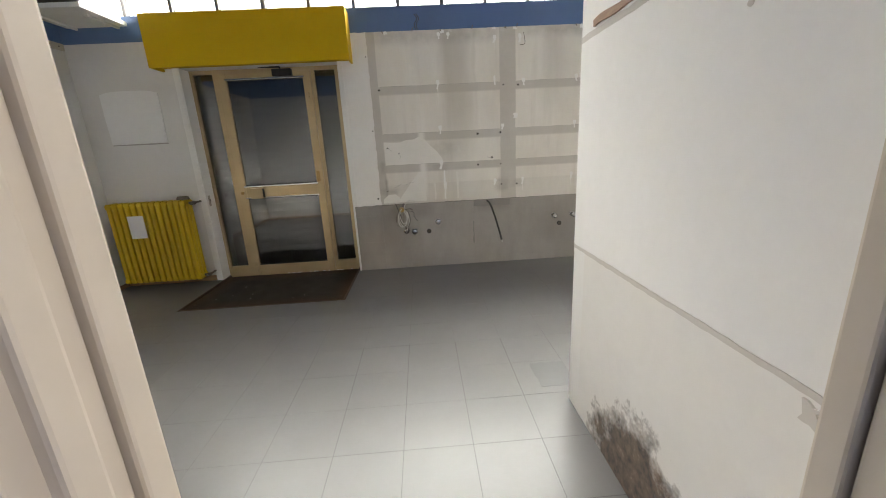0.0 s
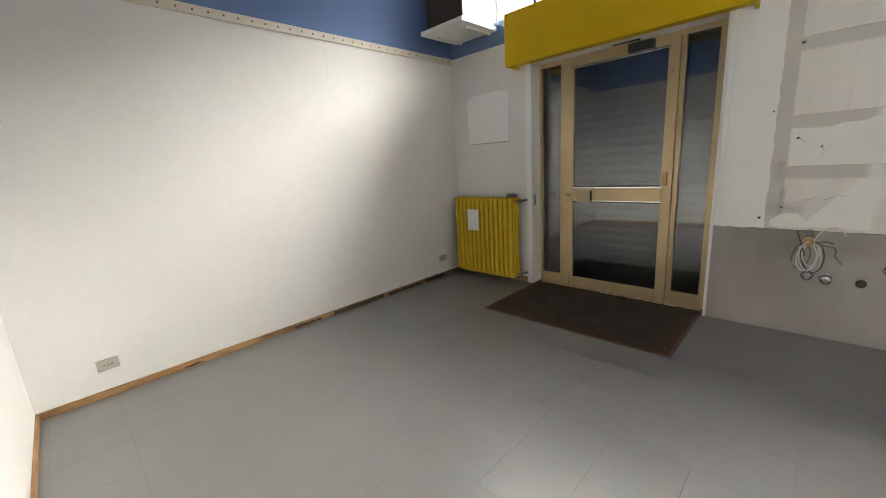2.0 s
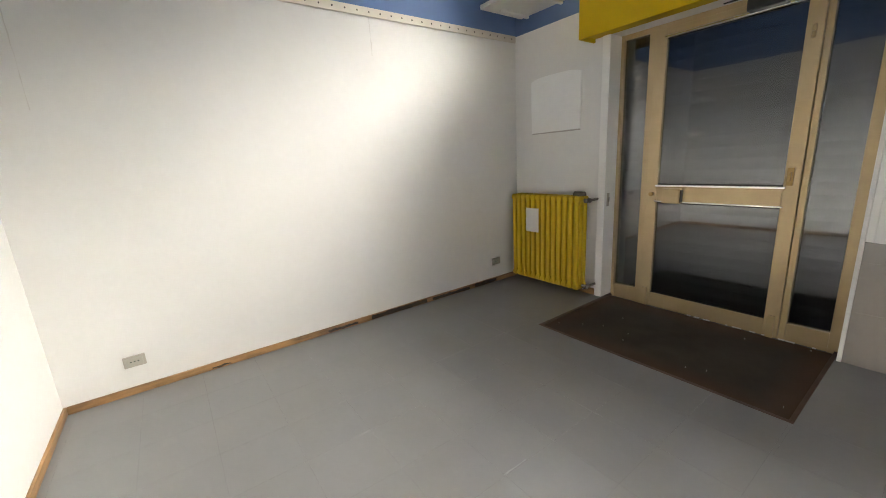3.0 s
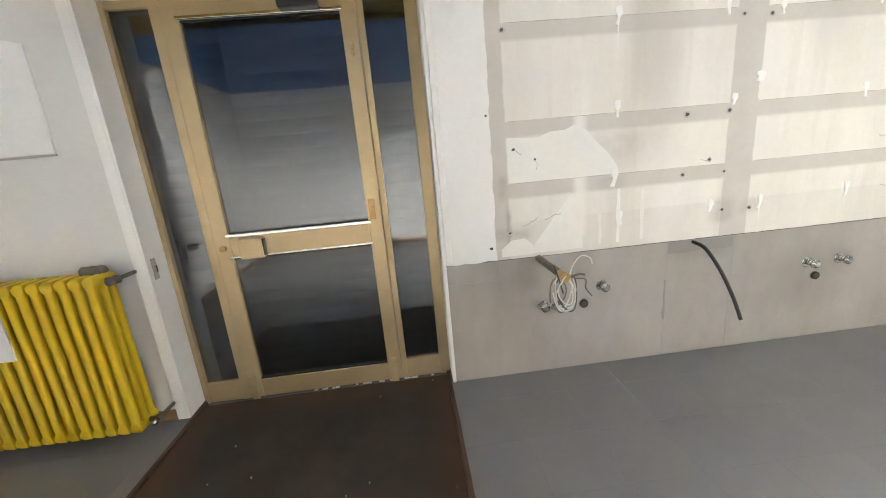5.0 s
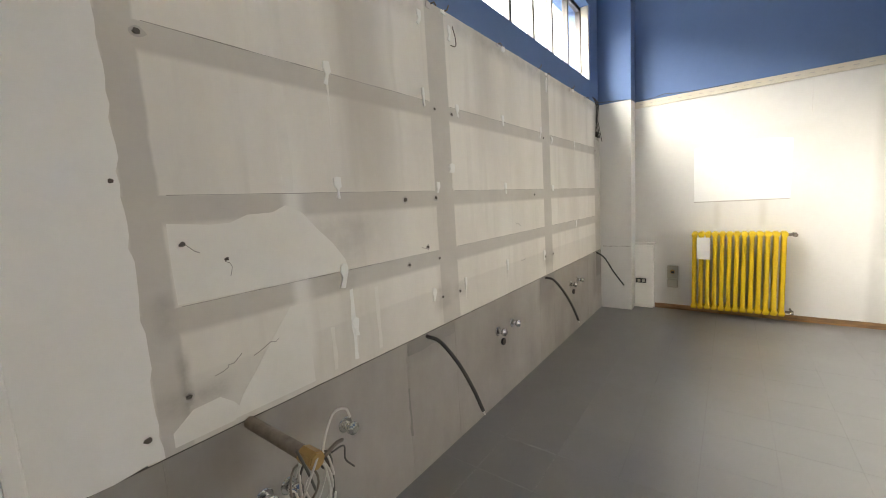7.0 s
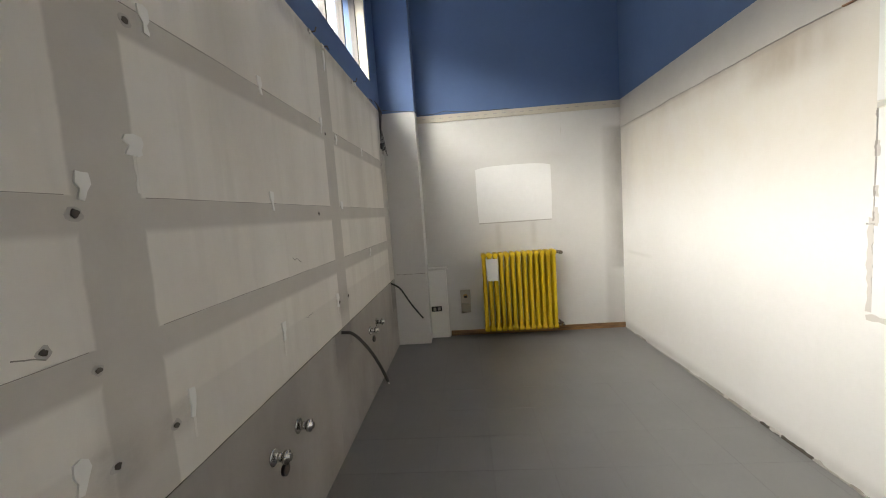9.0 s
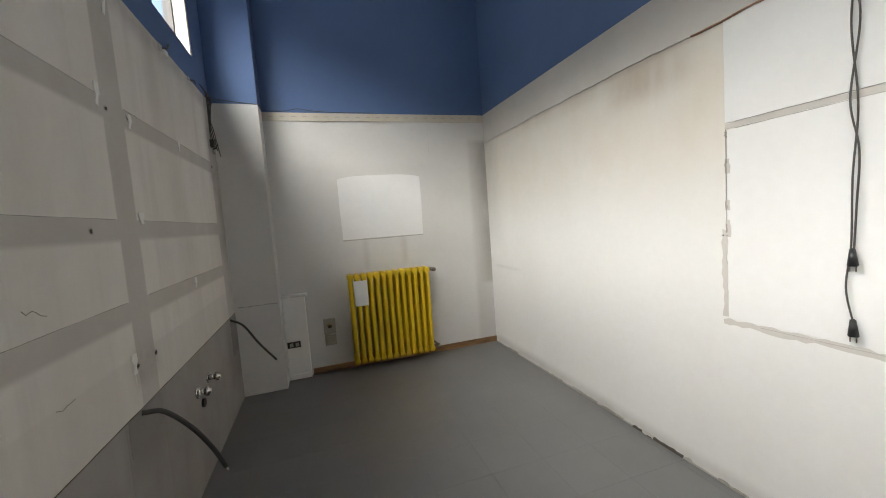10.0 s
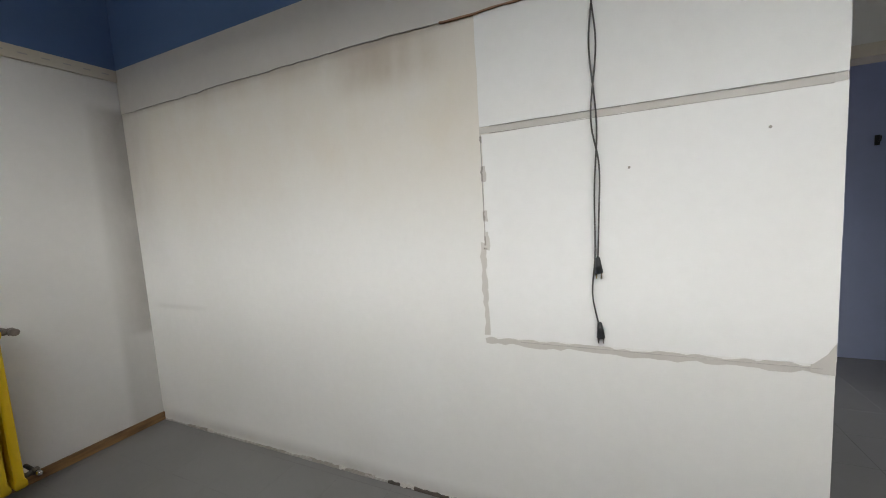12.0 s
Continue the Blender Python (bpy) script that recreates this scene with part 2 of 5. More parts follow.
def stripped_wall():
    """Old plaster with the grey traces that glued shelves left: uprights and boards, crisp above and smeared below."""
    m, nt, p, c = surface("stripped_plaster", BARE_COL, (0.60, 0.555, 0.49), rough=0.8, big=1.5, amount=0.55, streak=(1.6, 1.6, 0.45), bump=0.3)
    geo = nt.nodes.new("ShaderNodeNewGeometry")
    sep = nt.nodes.new("ShaderNodeSeparateXYZ")
    nt.links.new(geo.outputs["Position"], sep.inputs[0])
    wob = math_node(nt, "MULTIPLY_ADD", noise_node(nt, 9.0, 4.0, 0.6), 0.016, -0.008)
    x, z = math_node(nt, "ADD", sep.outputs["X"], wob), math_node(nt, "ADD", sep.outputs["Z"], math_node(nt, "MULTIPLY", wob, 0.35))
    total = None
    for lo, hi, soft in ((-0.152, -0.068, 0.006), (1.24, 1.415, 0.006), (2.80, 2.975, 0.008), (4.40, 4.62, 0.01)):
        f = math_node(nt, "SUBTRACT", step_node(nt, x, lo - soft, lo + soft), step_node(nt, x, hi - soft, hi + soft))
        total = f if total is None else math_node(nt, "MAXIMUM", total, f)
    for lo, hi in ((1.948, 2.03), (1.46, 1.545), (1.125, 1.208)):
        f = math_node(nt, "SUBTRACT", step_node(nt, z, lo - 0.014, lo + 0.012), step_node(nt, z, hi - 0.0025, hi + 0.0025))
        total = math_node(nt, "MAXIMUM", total, f)
    low = math_node(nt, "MULTIPLY", math_node(nt, "SUBTRACT", 1.0, step_node(nt, z, 0.98, 0.996)), 0.28)
    top = math_node(nt, "MULTIPLY", step_node(nt, z, 2.38, 2.56), 0.3)
    total = math_node(nt, "MAXIMUM", total, math_node(nt, "MAXIMUM", low, top))
    wear = ramp_node(nt, noise_node(nt, 4.0, 5.0, 0.65), [(0.3, (0.7,)), (0.7, (1.0,))])
    c2 = mix_node(nt, c, GLUE_COL, math_node(nt, "MULTIPLY", total, wear))
    drip = ramp_node(nt, noise_node(nt, 1.0, 4.0, 0.6, (7.0, 7.0, 0.5)), [(0.55, (0.0,)), (0.72, (0.35,))])
    c2 = mix_node(nt, c2, (0.55, 0.51, 0.45), drip)
    wx = math_node(nt, "ADD", sep.outputs["X"], math_node(nt, "MULTIPLY_ADD", noise_node(nt, 2.5, 3.0, 0.6, (1.0, 1.0, 0.4)), 0.22, -0.11))
    for lo, hi, soft, z_lo, z_hi, col, depth in ((0.62, 0.90, 0.10, 1.05, 1.9, (0.47, 0.43, 0.37), 0.6), (0.955, 0.985, 0.02, 1.3, 2.2, (0.52, 0.48, 0.42), 0.3),
                                                 (1.72, 1.95, 0.08, 1.5, 2.3, (0.50, 0.46, 0.40), 0.45), (3.3, 3.45, 0.06, 1.6, 2.3, (0.50, 0.46, 0.40), 0.4)):
        f = math_node(nt, "SUBTRACT", step_node(nt, wx, lo - soft, lo + soft), step_node(nt, wx, hi - soft, hi + soft))
        c2 = mix_node(nt, c2, col, math_node(nt, "MULTIPLY", math_node(nt, "MULTIPLY", f, step_node(nt, z, z_lo, z_hi)), depth))
    f = math_node(nt, "SUBTRACT", step_node(nt, x, 0.30, 0.345), step_node(nt, x, 0.36, 0.42))
    f = math_node(nt, "MULTIPLY", f, math_node(nt, "SUBTRACT", step_node(nt, z, 0.8, 0.95), step_node(nt, z, 1.5, 1.98)))
    c2 = mix_node(nt, c2, (0.80, 0.775, 0.725), math_node(nt, "MULTIPLY", f, 0.85))
    smut = ramp_node(nt, noise_node(nt, 6.0, 6.0, 0.7), [(0.35, (0.2,)), (0.62, (1.0,))])
    for x0, x1, z0, z1, sx, sz, depth in ((-0.085, -0.055, 0.86, 1.08, 0.012, 0.05, 0.75), (-0.15, 0.06, 0.88, 0.95, 0.05, 0.03, 0.6), (-0.12, -0.07, 1.12, 1.25, 0.03, 0.03, 0.5), (0.35, 0.75, 1.26, 1.44, 0.12, 0.06, 0.3),
                                          (1.18, 1.32, 0.86, 1.0, 0.04, 0.04, 0.5), (1.36, 1.5, 0.9, 0.98, 0.04, 0.03, 0.45), (2.74, 3.0, 0.85, 1.0, 0.06, 0.05, 0.5), (-0.1, 1.2, 2.44, 2.56, 0.1, 0.05, 0.4),
                                          (1.5, 4.6, 2.47, 2.56, 0.2, 0.05, 0.45), (4.35, 4.64, 1.8, 2.56, 0.08, 0.15, 0.5), (0.48, 0.62, 1.12, 1.2, 0.05, 0.02, 0.4)):
        f = math_node(nt, "SUBTRACT", step_node(nt, wx if sx > 0.1 else x, x0 - sx, x0 + sx), step_node(nt, wx if sx > 0.1 else x, x1 - sx, x1 + sx))
        g = math_node(nt, "SUBTRACT", step_node(nt, z, z0 - sz, z0 + sz), step_node(nt, z, z1 - sz, z1 + sz))
        c2 = mix_node(nt, c2, (0.31, 0.285, 0.25), math_node(nt, "MULTIPLY", math_node(nt, "MULTIPLY", f, g), math_node(nt, "MULTIPLY", smut, depth)))
    nt.links.new(c2, p.inputs["Base Color"])
    return m


BARE = stripped_wall()


def stained(name, base, dirt, axis, marks, **kw):
    """Wall paint with soft-edged stains and tone changes: each mark is a span along the wall and up it, its softness,
    colour and depth.
    """
    m, nt, p, c = surface(name, base, dirt, **kw)
    geo = nt.nodes.new("ShaderNodeNewGeometry")
    sep = nt.nodes.new("ShaderNodeSeparateXYZ")
    nt.links.new(geo.outputs["Position"], sep.inputs[0])
    wob = math_node(nt, "MULTIPLY_ADD", noise_node(nt, 2.2, 5.0, 0.6), 0.5, -0.25)
    blot = ramp_node(nt, noise_node(nt, 3.5, 5.0, 0.65, (1.0, 1.0, 0.5)), [(0.25, (0.45,)), (0.7, (1.0,))])
    for u0, u1, v0, v1, su, sv, col, depth in marks:
        u = math_node(nt, "MULTIPLY_ADD", wob, su, sep.outputs[axis])
        v = math_node(nt, "MULTIPLY_ADD", wob, sv, sep.outputs["Z"])
        f = math_node(nt, "SUBTRACT", step_node(nt, u, u0 - su, u0 + su), step_node(nt, u, u1 - su, u1 + su))
        g = math_node(nt, "SUBTRACT", step_node(nt, v, v0 - sv, v0 + sv), step_node(nt, v, v1 - sv, v1 + sv))
        f = math_node(nt, "MULTIPLY", math_node(nt, "MULTIPLY", f, g), math_node(nt, "MULTIPLY", blot, depth))
        c = mix_node(nt, c, col, f)
    nt.links.new(c, p.inputs["Base Color"])
    return m


YELLOWED, BROWNED, GREY_MARK = (0.70, 0.635, 0.535), (0.50, 0.43, 0.345), (0.46, 0.44, 0.41)
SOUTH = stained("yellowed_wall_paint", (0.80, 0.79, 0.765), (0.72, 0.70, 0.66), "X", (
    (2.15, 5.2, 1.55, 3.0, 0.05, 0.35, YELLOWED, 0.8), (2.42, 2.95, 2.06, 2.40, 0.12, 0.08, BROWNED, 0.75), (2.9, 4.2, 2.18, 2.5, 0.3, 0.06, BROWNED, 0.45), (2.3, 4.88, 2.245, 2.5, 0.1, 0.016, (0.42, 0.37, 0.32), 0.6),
    # greyer towards the east corner and along the foot of the wall
    (4.62, 5.1, 1.3, 2.6, 0.14, 0.3, GREY_MARK, 0.45), (3.0, 4.9, 0.0, 0.075, 0.2, 0.05, GREY_MARK, 0.75), (1.8, 3.2, 0.0, 0.06, 0.2, 0.05, GREY_MARK, 0.8), (2.5, 2.56, 2.06, 2.24, 0.02, 0.05, (0.78, 0.75, 0.70), 0.3),
    (2.62, 2.66, 2.08, 2.22, 0.02, 0.05, (0.78, 0.75, 0.70), 0.3), (4.25, 4.75, 0.88, 0.91, 0.08, 0.014, GREY_MARK, 0.25)),
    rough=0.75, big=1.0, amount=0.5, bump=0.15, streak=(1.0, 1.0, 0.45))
EASTWALL = stained("greyed_white_paint", (0.69, 0.675, 0.65), (0.58, 0.56, 0.525), "Y", (
    # first two marks darken a band beside the south corner, up to z 2.3
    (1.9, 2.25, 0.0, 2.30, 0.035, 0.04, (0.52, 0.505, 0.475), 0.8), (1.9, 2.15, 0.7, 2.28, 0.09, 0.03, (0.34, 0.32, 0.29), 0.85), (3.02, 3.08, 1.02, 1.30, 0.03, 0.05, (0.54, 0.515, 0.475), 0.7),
    (3.42, 3.48, 1.02, 1.30, 0.03, 0.05, (0.54, 0.515, 0.475), 0.7), (2.6, 4.0, 1.96, 2.05, 0.2, 0.06, (0.62, 0.60, 0.565), 0.5), (2.95, 3.6, 0.05, 0.16, 0.1, 0.05, GREY_MARK, 0.5)),
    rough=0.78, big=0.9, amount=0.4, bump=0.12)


GRIME = (0.17, 0.15, 0.13)
WAINSCOT = stained("grey_wainscot_paint", (0.37, 0.345, 0.315), (0.26, 0.238, 0.21), "X", (
    (-0.06, 0.10, 0.56, 0.75, 0.07, 0.06, GRIME, 0.55), (0.16, 0.42, 0.60, 0.78, 0.08, 0.06, GRIME, 0.4), (0.94, 1.36, 0.64, 0.78, 0.06, 0.05, GRIME, 0.4), (2.62, 3.02, 0.52, 0.78, 0.06, 0.08, GRIME, 0.5),
    # the last mark turns the foot beside the door a warmer brown
    (1.6, 2.2, 0.25, 0.6, 0.2, 0.12, GRIME, 0.25), (4.25, 4.64, 0.2, 0.78, 0.09, 0.12, GRIME, 0.6), (-0.46, 0.0, 0.0, 0.5, 0.12, 0.15, (0.46, 0.38, 0.30), 0.4)),
    rough=0.5, big=1.6, amount=0.8, streak=(1.3, 1.3, 0.6), bump=0.12, per_piece=0.08)


def glass():
    m, nt, p = nodes_of("door_glass")
    t = nt.nodes.new("ShaderNodeBsdfTransparent")
    t.inputs["Color"].default_value = (0.6, 0.63, 0.66, 1)
    g = nt.nodes.new("ShaderNodeBsdfGlossy")
    g.inputs["Roughness"].default_value = 0.03
    f = nt.nodes.new("ShaderNodeFresnel")
    f.inputs["IOR"].default_value = 1.5
    mx = nt.nodes.new("ShaderNodeMixShader")
    nt.links.new(math_node(nt, "ADD", f.outputs[0], 0.10), mx.inputs[0])
    nt.links.new(t.outputs[0], mx.inputs[1])
    nt.links.new(g.outputs[0], mx.inputs[2])
    nt.links.new(mx.outputs[0], nt.nodes["Material Output"].inputs["Surface"])
    return m


def clear_glass():
    m, nt, p = nodes_of("clerestory_glass")
    t = nt.nodes.new("ShaderNodeBsdfTransparent")
    t.inputs["Color"].default_value = (0.92, 0.94, 0.94, 1)
    g = nt.nodes.new("ShaderNodeBsdfGlossy")
    g.inputs["Roughness"].default_value = 0.05
    mx = nt.nodes.new("ShaderNodeMixShader")
    mx.inputs[0].default_value = 0.06
    nt.links.new(t.outputs[0], mx.inputs[1])
    nt.links.new(g.outputs[0], mx.inputs[2])
    nt.links.new(mx.outputs[0], nt.nodes["Material Output"].inputs["Surface"])
    return m


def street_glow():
    """A self-glowing plane for the overexposed pale facade across the street, with faint courses."""
    m, nt, p = nodes_of("glowing_street")
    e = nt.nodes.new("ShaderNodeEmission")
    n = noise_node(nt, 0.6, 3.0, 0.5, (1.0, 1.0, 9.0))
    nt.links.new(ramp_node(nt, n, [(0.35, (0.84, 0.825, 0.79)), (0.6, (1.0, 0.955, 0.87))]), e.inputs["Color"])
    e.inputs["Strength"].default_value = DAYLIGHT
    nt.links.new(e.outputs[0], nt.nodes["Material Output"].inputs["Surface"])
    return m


GLASS, CLEAR, STREET = glass(), clear_glass(), street_glow()


# ---- mesh helpers ----
def link(name, bm, mat, parent=None, smooth=False):
    me = bpy.data.meshes.new(name)
    bmesh.ops.recalc_face_normals(bm, faces=bm.faces)
    bm.to_mesh(me)
    bm.free()
    for k in mat if isinstance(mat, (list, tuple)) else [mat]:
        me.materials.append(k)
    if smooth:
        for f in me.polygons:
            f.use_smooth = len(f.vertices) <= 4
    ob = new(name, me)
    if parent:
        ob.parent = parent
    return ob


def part(name, bm, mat, parent, label="", smooth=False):
    ob = link(name, bm, mat, parent, smooth)
    return tagged(ob, label) if label else ob


def thing(name, at, label, category, group="", rz=0.0):
    e = new(name)
    e.empty_display_size = 0.1
    e.matrix_world = pose(*at, 0, 0, rz)
    return tagged(e, label, category, group)


def setting(name, bm, mat, label, category):
    return tagged(link(name, bm, mat), label, category, kind="structure")


def box(x0, x1, y0, y1, z0, z1, bev=0.0, seg=2, bm=None, mi=0):
    own = bmesh.new()
    bmesh.ops.create_cube(own, size=1.0)
    for v in own.verts:
        v.co = Vector(((x0 + x1) / 2 + v.co.x * (x1 - x0), (y0 + y1) / 2 + v.co.y * (y1 - y0), (z0 + z1) / 2 + v.co.z * (z1 - z0)))
    if bev:
        bmesh.ops.bevel(own, geom=own.edges[:], offset=bev, segments=seg, profile=0.6, affect="EDGES")
    for f in own.faces:
        f.material_index = mi
    return own if bm is None else merge(bm, own)


def merge(bm, other, m=None):
    if m is not None:
        other.transform(m)
    tmp = bpy.data.meshes.new("tmp")
    other.to_mesh(tmp)
    other.free()
    bm.from_mesh(tmp)
    bpy.data.meshes.remove(tmp)
    return bm


def rod(a, b, r, seg=12, bev=0.0, r2=None, bm=None, mi=0):
    a, b = Vector(a), Vector(b)
    own = bmesh.new()
    bmesh.ops.create_cone(own, cap_ends=True, segments=seg, radius1=r, radius2=r if r2 is None else r2, depth=(b - a).length)
    if bev:
        bmesh.ops.bevel(own, geom=[e for e in own.edges if abs(e.verts[0].co.z - e.verts[1].co.z) < 1e-6], offset=bev, segments=2, affect="EDGES")
    own.transform(Matrix.Translation((a + b) / 2) @ (b - a).to_track_quat("Z", "Y").to_matrix().to_4x4())
    for f in own.faces:
        f.material_index = mi
    return own if bm is None else merge(bm, own)


def spline(points, n=8):
    """A smooth run through the given points."""
    p = [Vector(q) for q in points]
    p = [p[0] * 2 - p[1]] + p + [p[-1] * 2 - p[-2]]
    out = []
    for i in range(1, len(p) - 2):
        for k in range(n):
            t = k / n
            a, b, c, d = p[i - 1], p[i], p[i + 1], p[i + 2]
            out.append(0.5 * ((2 * b) + (c - a) * t + (2 * a - 5 * b + 4 * c - d) * t * t + (3 * b - a - 3 * c + d) * t ** 3))
    return out + [p[-2]]


def tube(points, r, seg=8, bm=None):
    own = bmesh.new()
    rings = []
    for i, q in enumerate(points):
        d = (points[min(i + 1, len(points) - 1)] - points[max(i - 1, 0)]).normalized()
        side = d.cross(Vector((0.31, 0.11, 0.94))).normalized()
        up = side.cross(d)
        rings.append([own.verts.new(q + (side * math.cos(a) + up * math.sin(a)) * r) for a in (2 * math.pi * k / seg for k in range(seg))])
    for u, w in zip(rings, rings[1:]):
        for k in range(seg):
            own.faces.new((u[k], u[(k + 1) % seg], w[(k + 1) % seg], w[k]))
    own.faces.new(rings[0][::-1])
    own.faces.new(rings[-1])
    return own if bm is None else merge(bm, own)


# places on the four walls: u runs along the wall, v up, w out of it into the room
def wall_frame(origin, along, out):
    a, o = Vector(along), Vector(out)
    m = Matrix.Identity(4)
    for i, c in enumerate((a, Vector((0, 0, 1)), o)):
        m.col[i] = (*c, 0)
    m.translation = Vector(origin)
    return m


NORTH, WEST, SW, SOUTH_Y, EAST, PARTX, CEIL, BAND = 4.66, -3.16, 0.725, 2.05, 4.88, 1.067, 4.1, 2.56
ON_N = wall_frame((0, NORTH, 0), (1, 0, 0), (0, -1, 0))
ON_S = wall_frame((0, SOUTH_Y, 0), (1, 0, 0), (0, 1, 0))
ON_E = wall_frame((EAST, 0, 0), (0, 1, 0), (-1, 0, 0))
ON_W = wall_frame((WEST, 0, 0), (0, 1, 0), (1, 0, 0))
ON_P = wall_frame((PARTX, 0, 0), (0, 1, 0), (-1, 0, 0))


def ragged(m, u0, u1, v0, v1, thick=0.003, jag=0.006, step=0.04, lift=0.0, seed=1):
    """A thin patch with uneven edges lying on a wall."""
    rnd = random.Random(seed)
    j = lambda: rnd.uniform(-jag, jag)
    nu, nv = max(1, int((u1 - u0) / step)), max(1, int((v1 - v0) / step))
    ring = [(u0 + (u1 - u0) * i / nu, v0 + j()) for i in range(nu)]
    ring += [(u1 + j(), v0 + (v1 - v0) * i / nv) for i in range(nv)]
    ring += [(u1 - (u1 - u0) * i / nu, v1 + j()) for i in range(nu)]
    ring += [(u0 + j(), v1 - (v1 - v0) * i / nv) for i in range(nv)]
    return outline(m, ring, thick, lift)


def outline(m, ring, thick=0.003, lift=0.0):
    bm = bmesh.new()
    f = bm.faces.new([bm.verts.new((u, v, lift)) for u, v in ring])
    r = bmesh.ops.extrude_face_region(bm, geom=[f])
    for v in r["geom"]:
        if isinstance(v, bmesh.types.BMVert):
            v.co.z += thick
    bm.transform(m)
    return bm


# ---- the building ----
T = 0.3
DOOR_X0, DOOR_X1, DOOR_TOP = -2.10, -0.455, 2.30
WIN_X0, WIN_X1, WIN_Z0, WIN_Z1 = -2.98, 4.34, 2.79, 3.62

bm = bmesh.new()
NB = NORTH + 0.008
for x0, x1, z0, z1, k in ((WEST - T, DOOR_X0, -0.2, BAND, 0), (DOOR_X1, EAST + T, -0.2, BAND, 0), (DOOR_X0, DOOR_X1, DOOR_TOP, BAND, 0),
                          (WEST - T, EAST + T, BAND, WIN_Z0, 1), (WEST - T, WIN_X0, WIN_Z0, WIN_Z1, 1), (WIN_X1, EAST + T, WIN_Z0, WIN_Z1, 1), (WEST - T, EAST + T, WIN_Z1, CEIL, 1)):
    box(x0, x1, NB, NB + T, z0, z1, bm=bm, mi=k)
wall_north = setting("wall_north", bm, [AGED, BLUE], "white street wall with a blue upper part above the strip", "wall")

bm = bmesh.new()
box(WEST - T, WEST, SW - 0.2, NB, -0.2, BAND, bm=bm)
box(WEST - T, WEST, SW - 0.2, NB, BAND, CEIL, bm=bm, mi=1)
wall_west = setting("wall_west", bm, [WESTWALL, BLUE], "white painted wall, blue above a perforated metal strip", "wall")

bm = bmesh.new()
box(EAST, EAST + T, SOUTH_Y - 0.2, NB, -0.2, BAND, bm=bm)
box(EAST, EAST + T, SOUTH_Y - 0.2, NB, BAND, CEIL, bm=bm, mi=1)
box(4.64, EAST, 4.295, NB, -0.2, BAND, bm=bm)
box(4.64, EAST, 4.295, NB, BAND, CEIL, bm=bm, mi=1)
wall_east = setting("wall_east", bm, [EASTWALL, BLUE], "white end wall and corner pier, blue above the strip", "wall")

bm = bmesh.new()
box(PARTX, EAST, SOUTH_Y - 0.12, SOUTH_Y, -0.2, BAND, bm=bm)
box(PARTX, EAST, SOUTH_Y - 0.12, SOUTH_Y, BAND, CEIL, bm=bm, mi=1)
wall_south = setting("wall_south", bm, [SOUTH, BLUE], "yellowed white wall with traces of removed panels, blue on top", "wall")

bm = bmesh.new()
box(PARTX, PARTX + 0.12, 0.585, SOUTH_Y - 0.12, -0.2, BAND, bm=bm)
box(PARTX, PARTX + 0.12, 0.585, SOUTH_Y - 0.12, BAND, CEIL, bm=bm, mi=1)
wall_partition = setting("wall_partition", bm, [DAMP, BLUE], "white partition with a mould stain low down by the floor", "wall")

bm = bmesh.new()
SW0 = SW - 0.14
WAY_X0, WAY_X1 = -0.084, 0.962
for x0, x1, z0, z1, k in ((WEST, WAY_X0, -0.2, BAND, 0), (WEST, WAY_X0, BAND, CEIL, 1), (WAY_X1, PARTX, -0.2, BAND, 0), (WAY_X1, PARTX, BAND, CEIL, 1), (WAY_X0, WAY_X1, 2.16, BAND, 0), (WAY_X0, WAY_X1, BAND, CEIL, 1)):
    box(x0, x1, SW0, SW, z0, z1, bm=bm, mi=k)
wall_southwest = setting("wall_southwest", bm, [WESTWALL, BLUE], "plain white wall beside the inner doorway", "wall")

bm = bmesh.new()
box(-0.92, 2.2, -0.72, -0.58, -0.2, CEIL, bm=bm)
box(-0.92, -0.8, -0.58, 0.585, -0.2, CEIL, bm=bm)
for y0, y1, z0, z1 in ((-0.58, -0.45, -0.2, CEIL), (0.35, 0.585, -0.2, CEIL), (-0.45, 0.35, -0.2, 0.95), (-0.45, 0.35, 2.15, CEIL)):
    box(2.08, 2.2, y0, y1, z0, z1, bm=bm)
box(PARTX + 0.12, 2.08, 0.465, 0.585, -0.2, CEIL, bm=bm)
wall_back_room = setting("wall_back_room", bm, plain("grey_blue_paint", (0.42, 0.47, 0.64), rough=0.7, amount=0.3), "plain grey-blue wall of the room behind the doorway", "wall")

# assumed frame around the added fill lamp, never in view
bm = bmesh.new()
for y0, y1, z0, z1 in ((-0.45, 0.35, 0.95, 1.0), (-0.45, 0.35, 2.10, 2.15), (-0.45, -0.40, 1.0, 2.10), (0.30, 0.35, 1.0, 2.10)):
    box(2.11, 2.17, y0, y1, z0, z1, 0.004, bm=bm)
setting("window_2", bm, WHITELAM, "assumed white window frame of the back room, out of view", "window")

setting("ceiling", box(WEST - T, EAST + T, -0.72, NB + T, CEIL, CEIL + 0.2), CEILING, "plain white high ceiling", "ceiling")

# floor bed, with a well for the door mat
MX0, MX1, MY0, MY1 = -2.075, -0.485, 3.742, 4.795
bm = bmesh.new()
for x0, x1, y0, y1 in ((WEST - T, MX0, -0.72, NB + T), (MX1, EAST + T, -0.72, NB + T), (MX0, MX1, -0.72, MY0), (MX0, MX1, MY1 + 0.2, NB + T)):
    box(x0, x1, y0, y1, -0.25, -0.0009, bm=bm)
box(MX0, MX1, MY0, MY1 + 0.2, -0.25, -0.03, bm=bm)
floor = setting("floor", bm, GROUT, "floor of grey square tiles with thin joints", "floor")
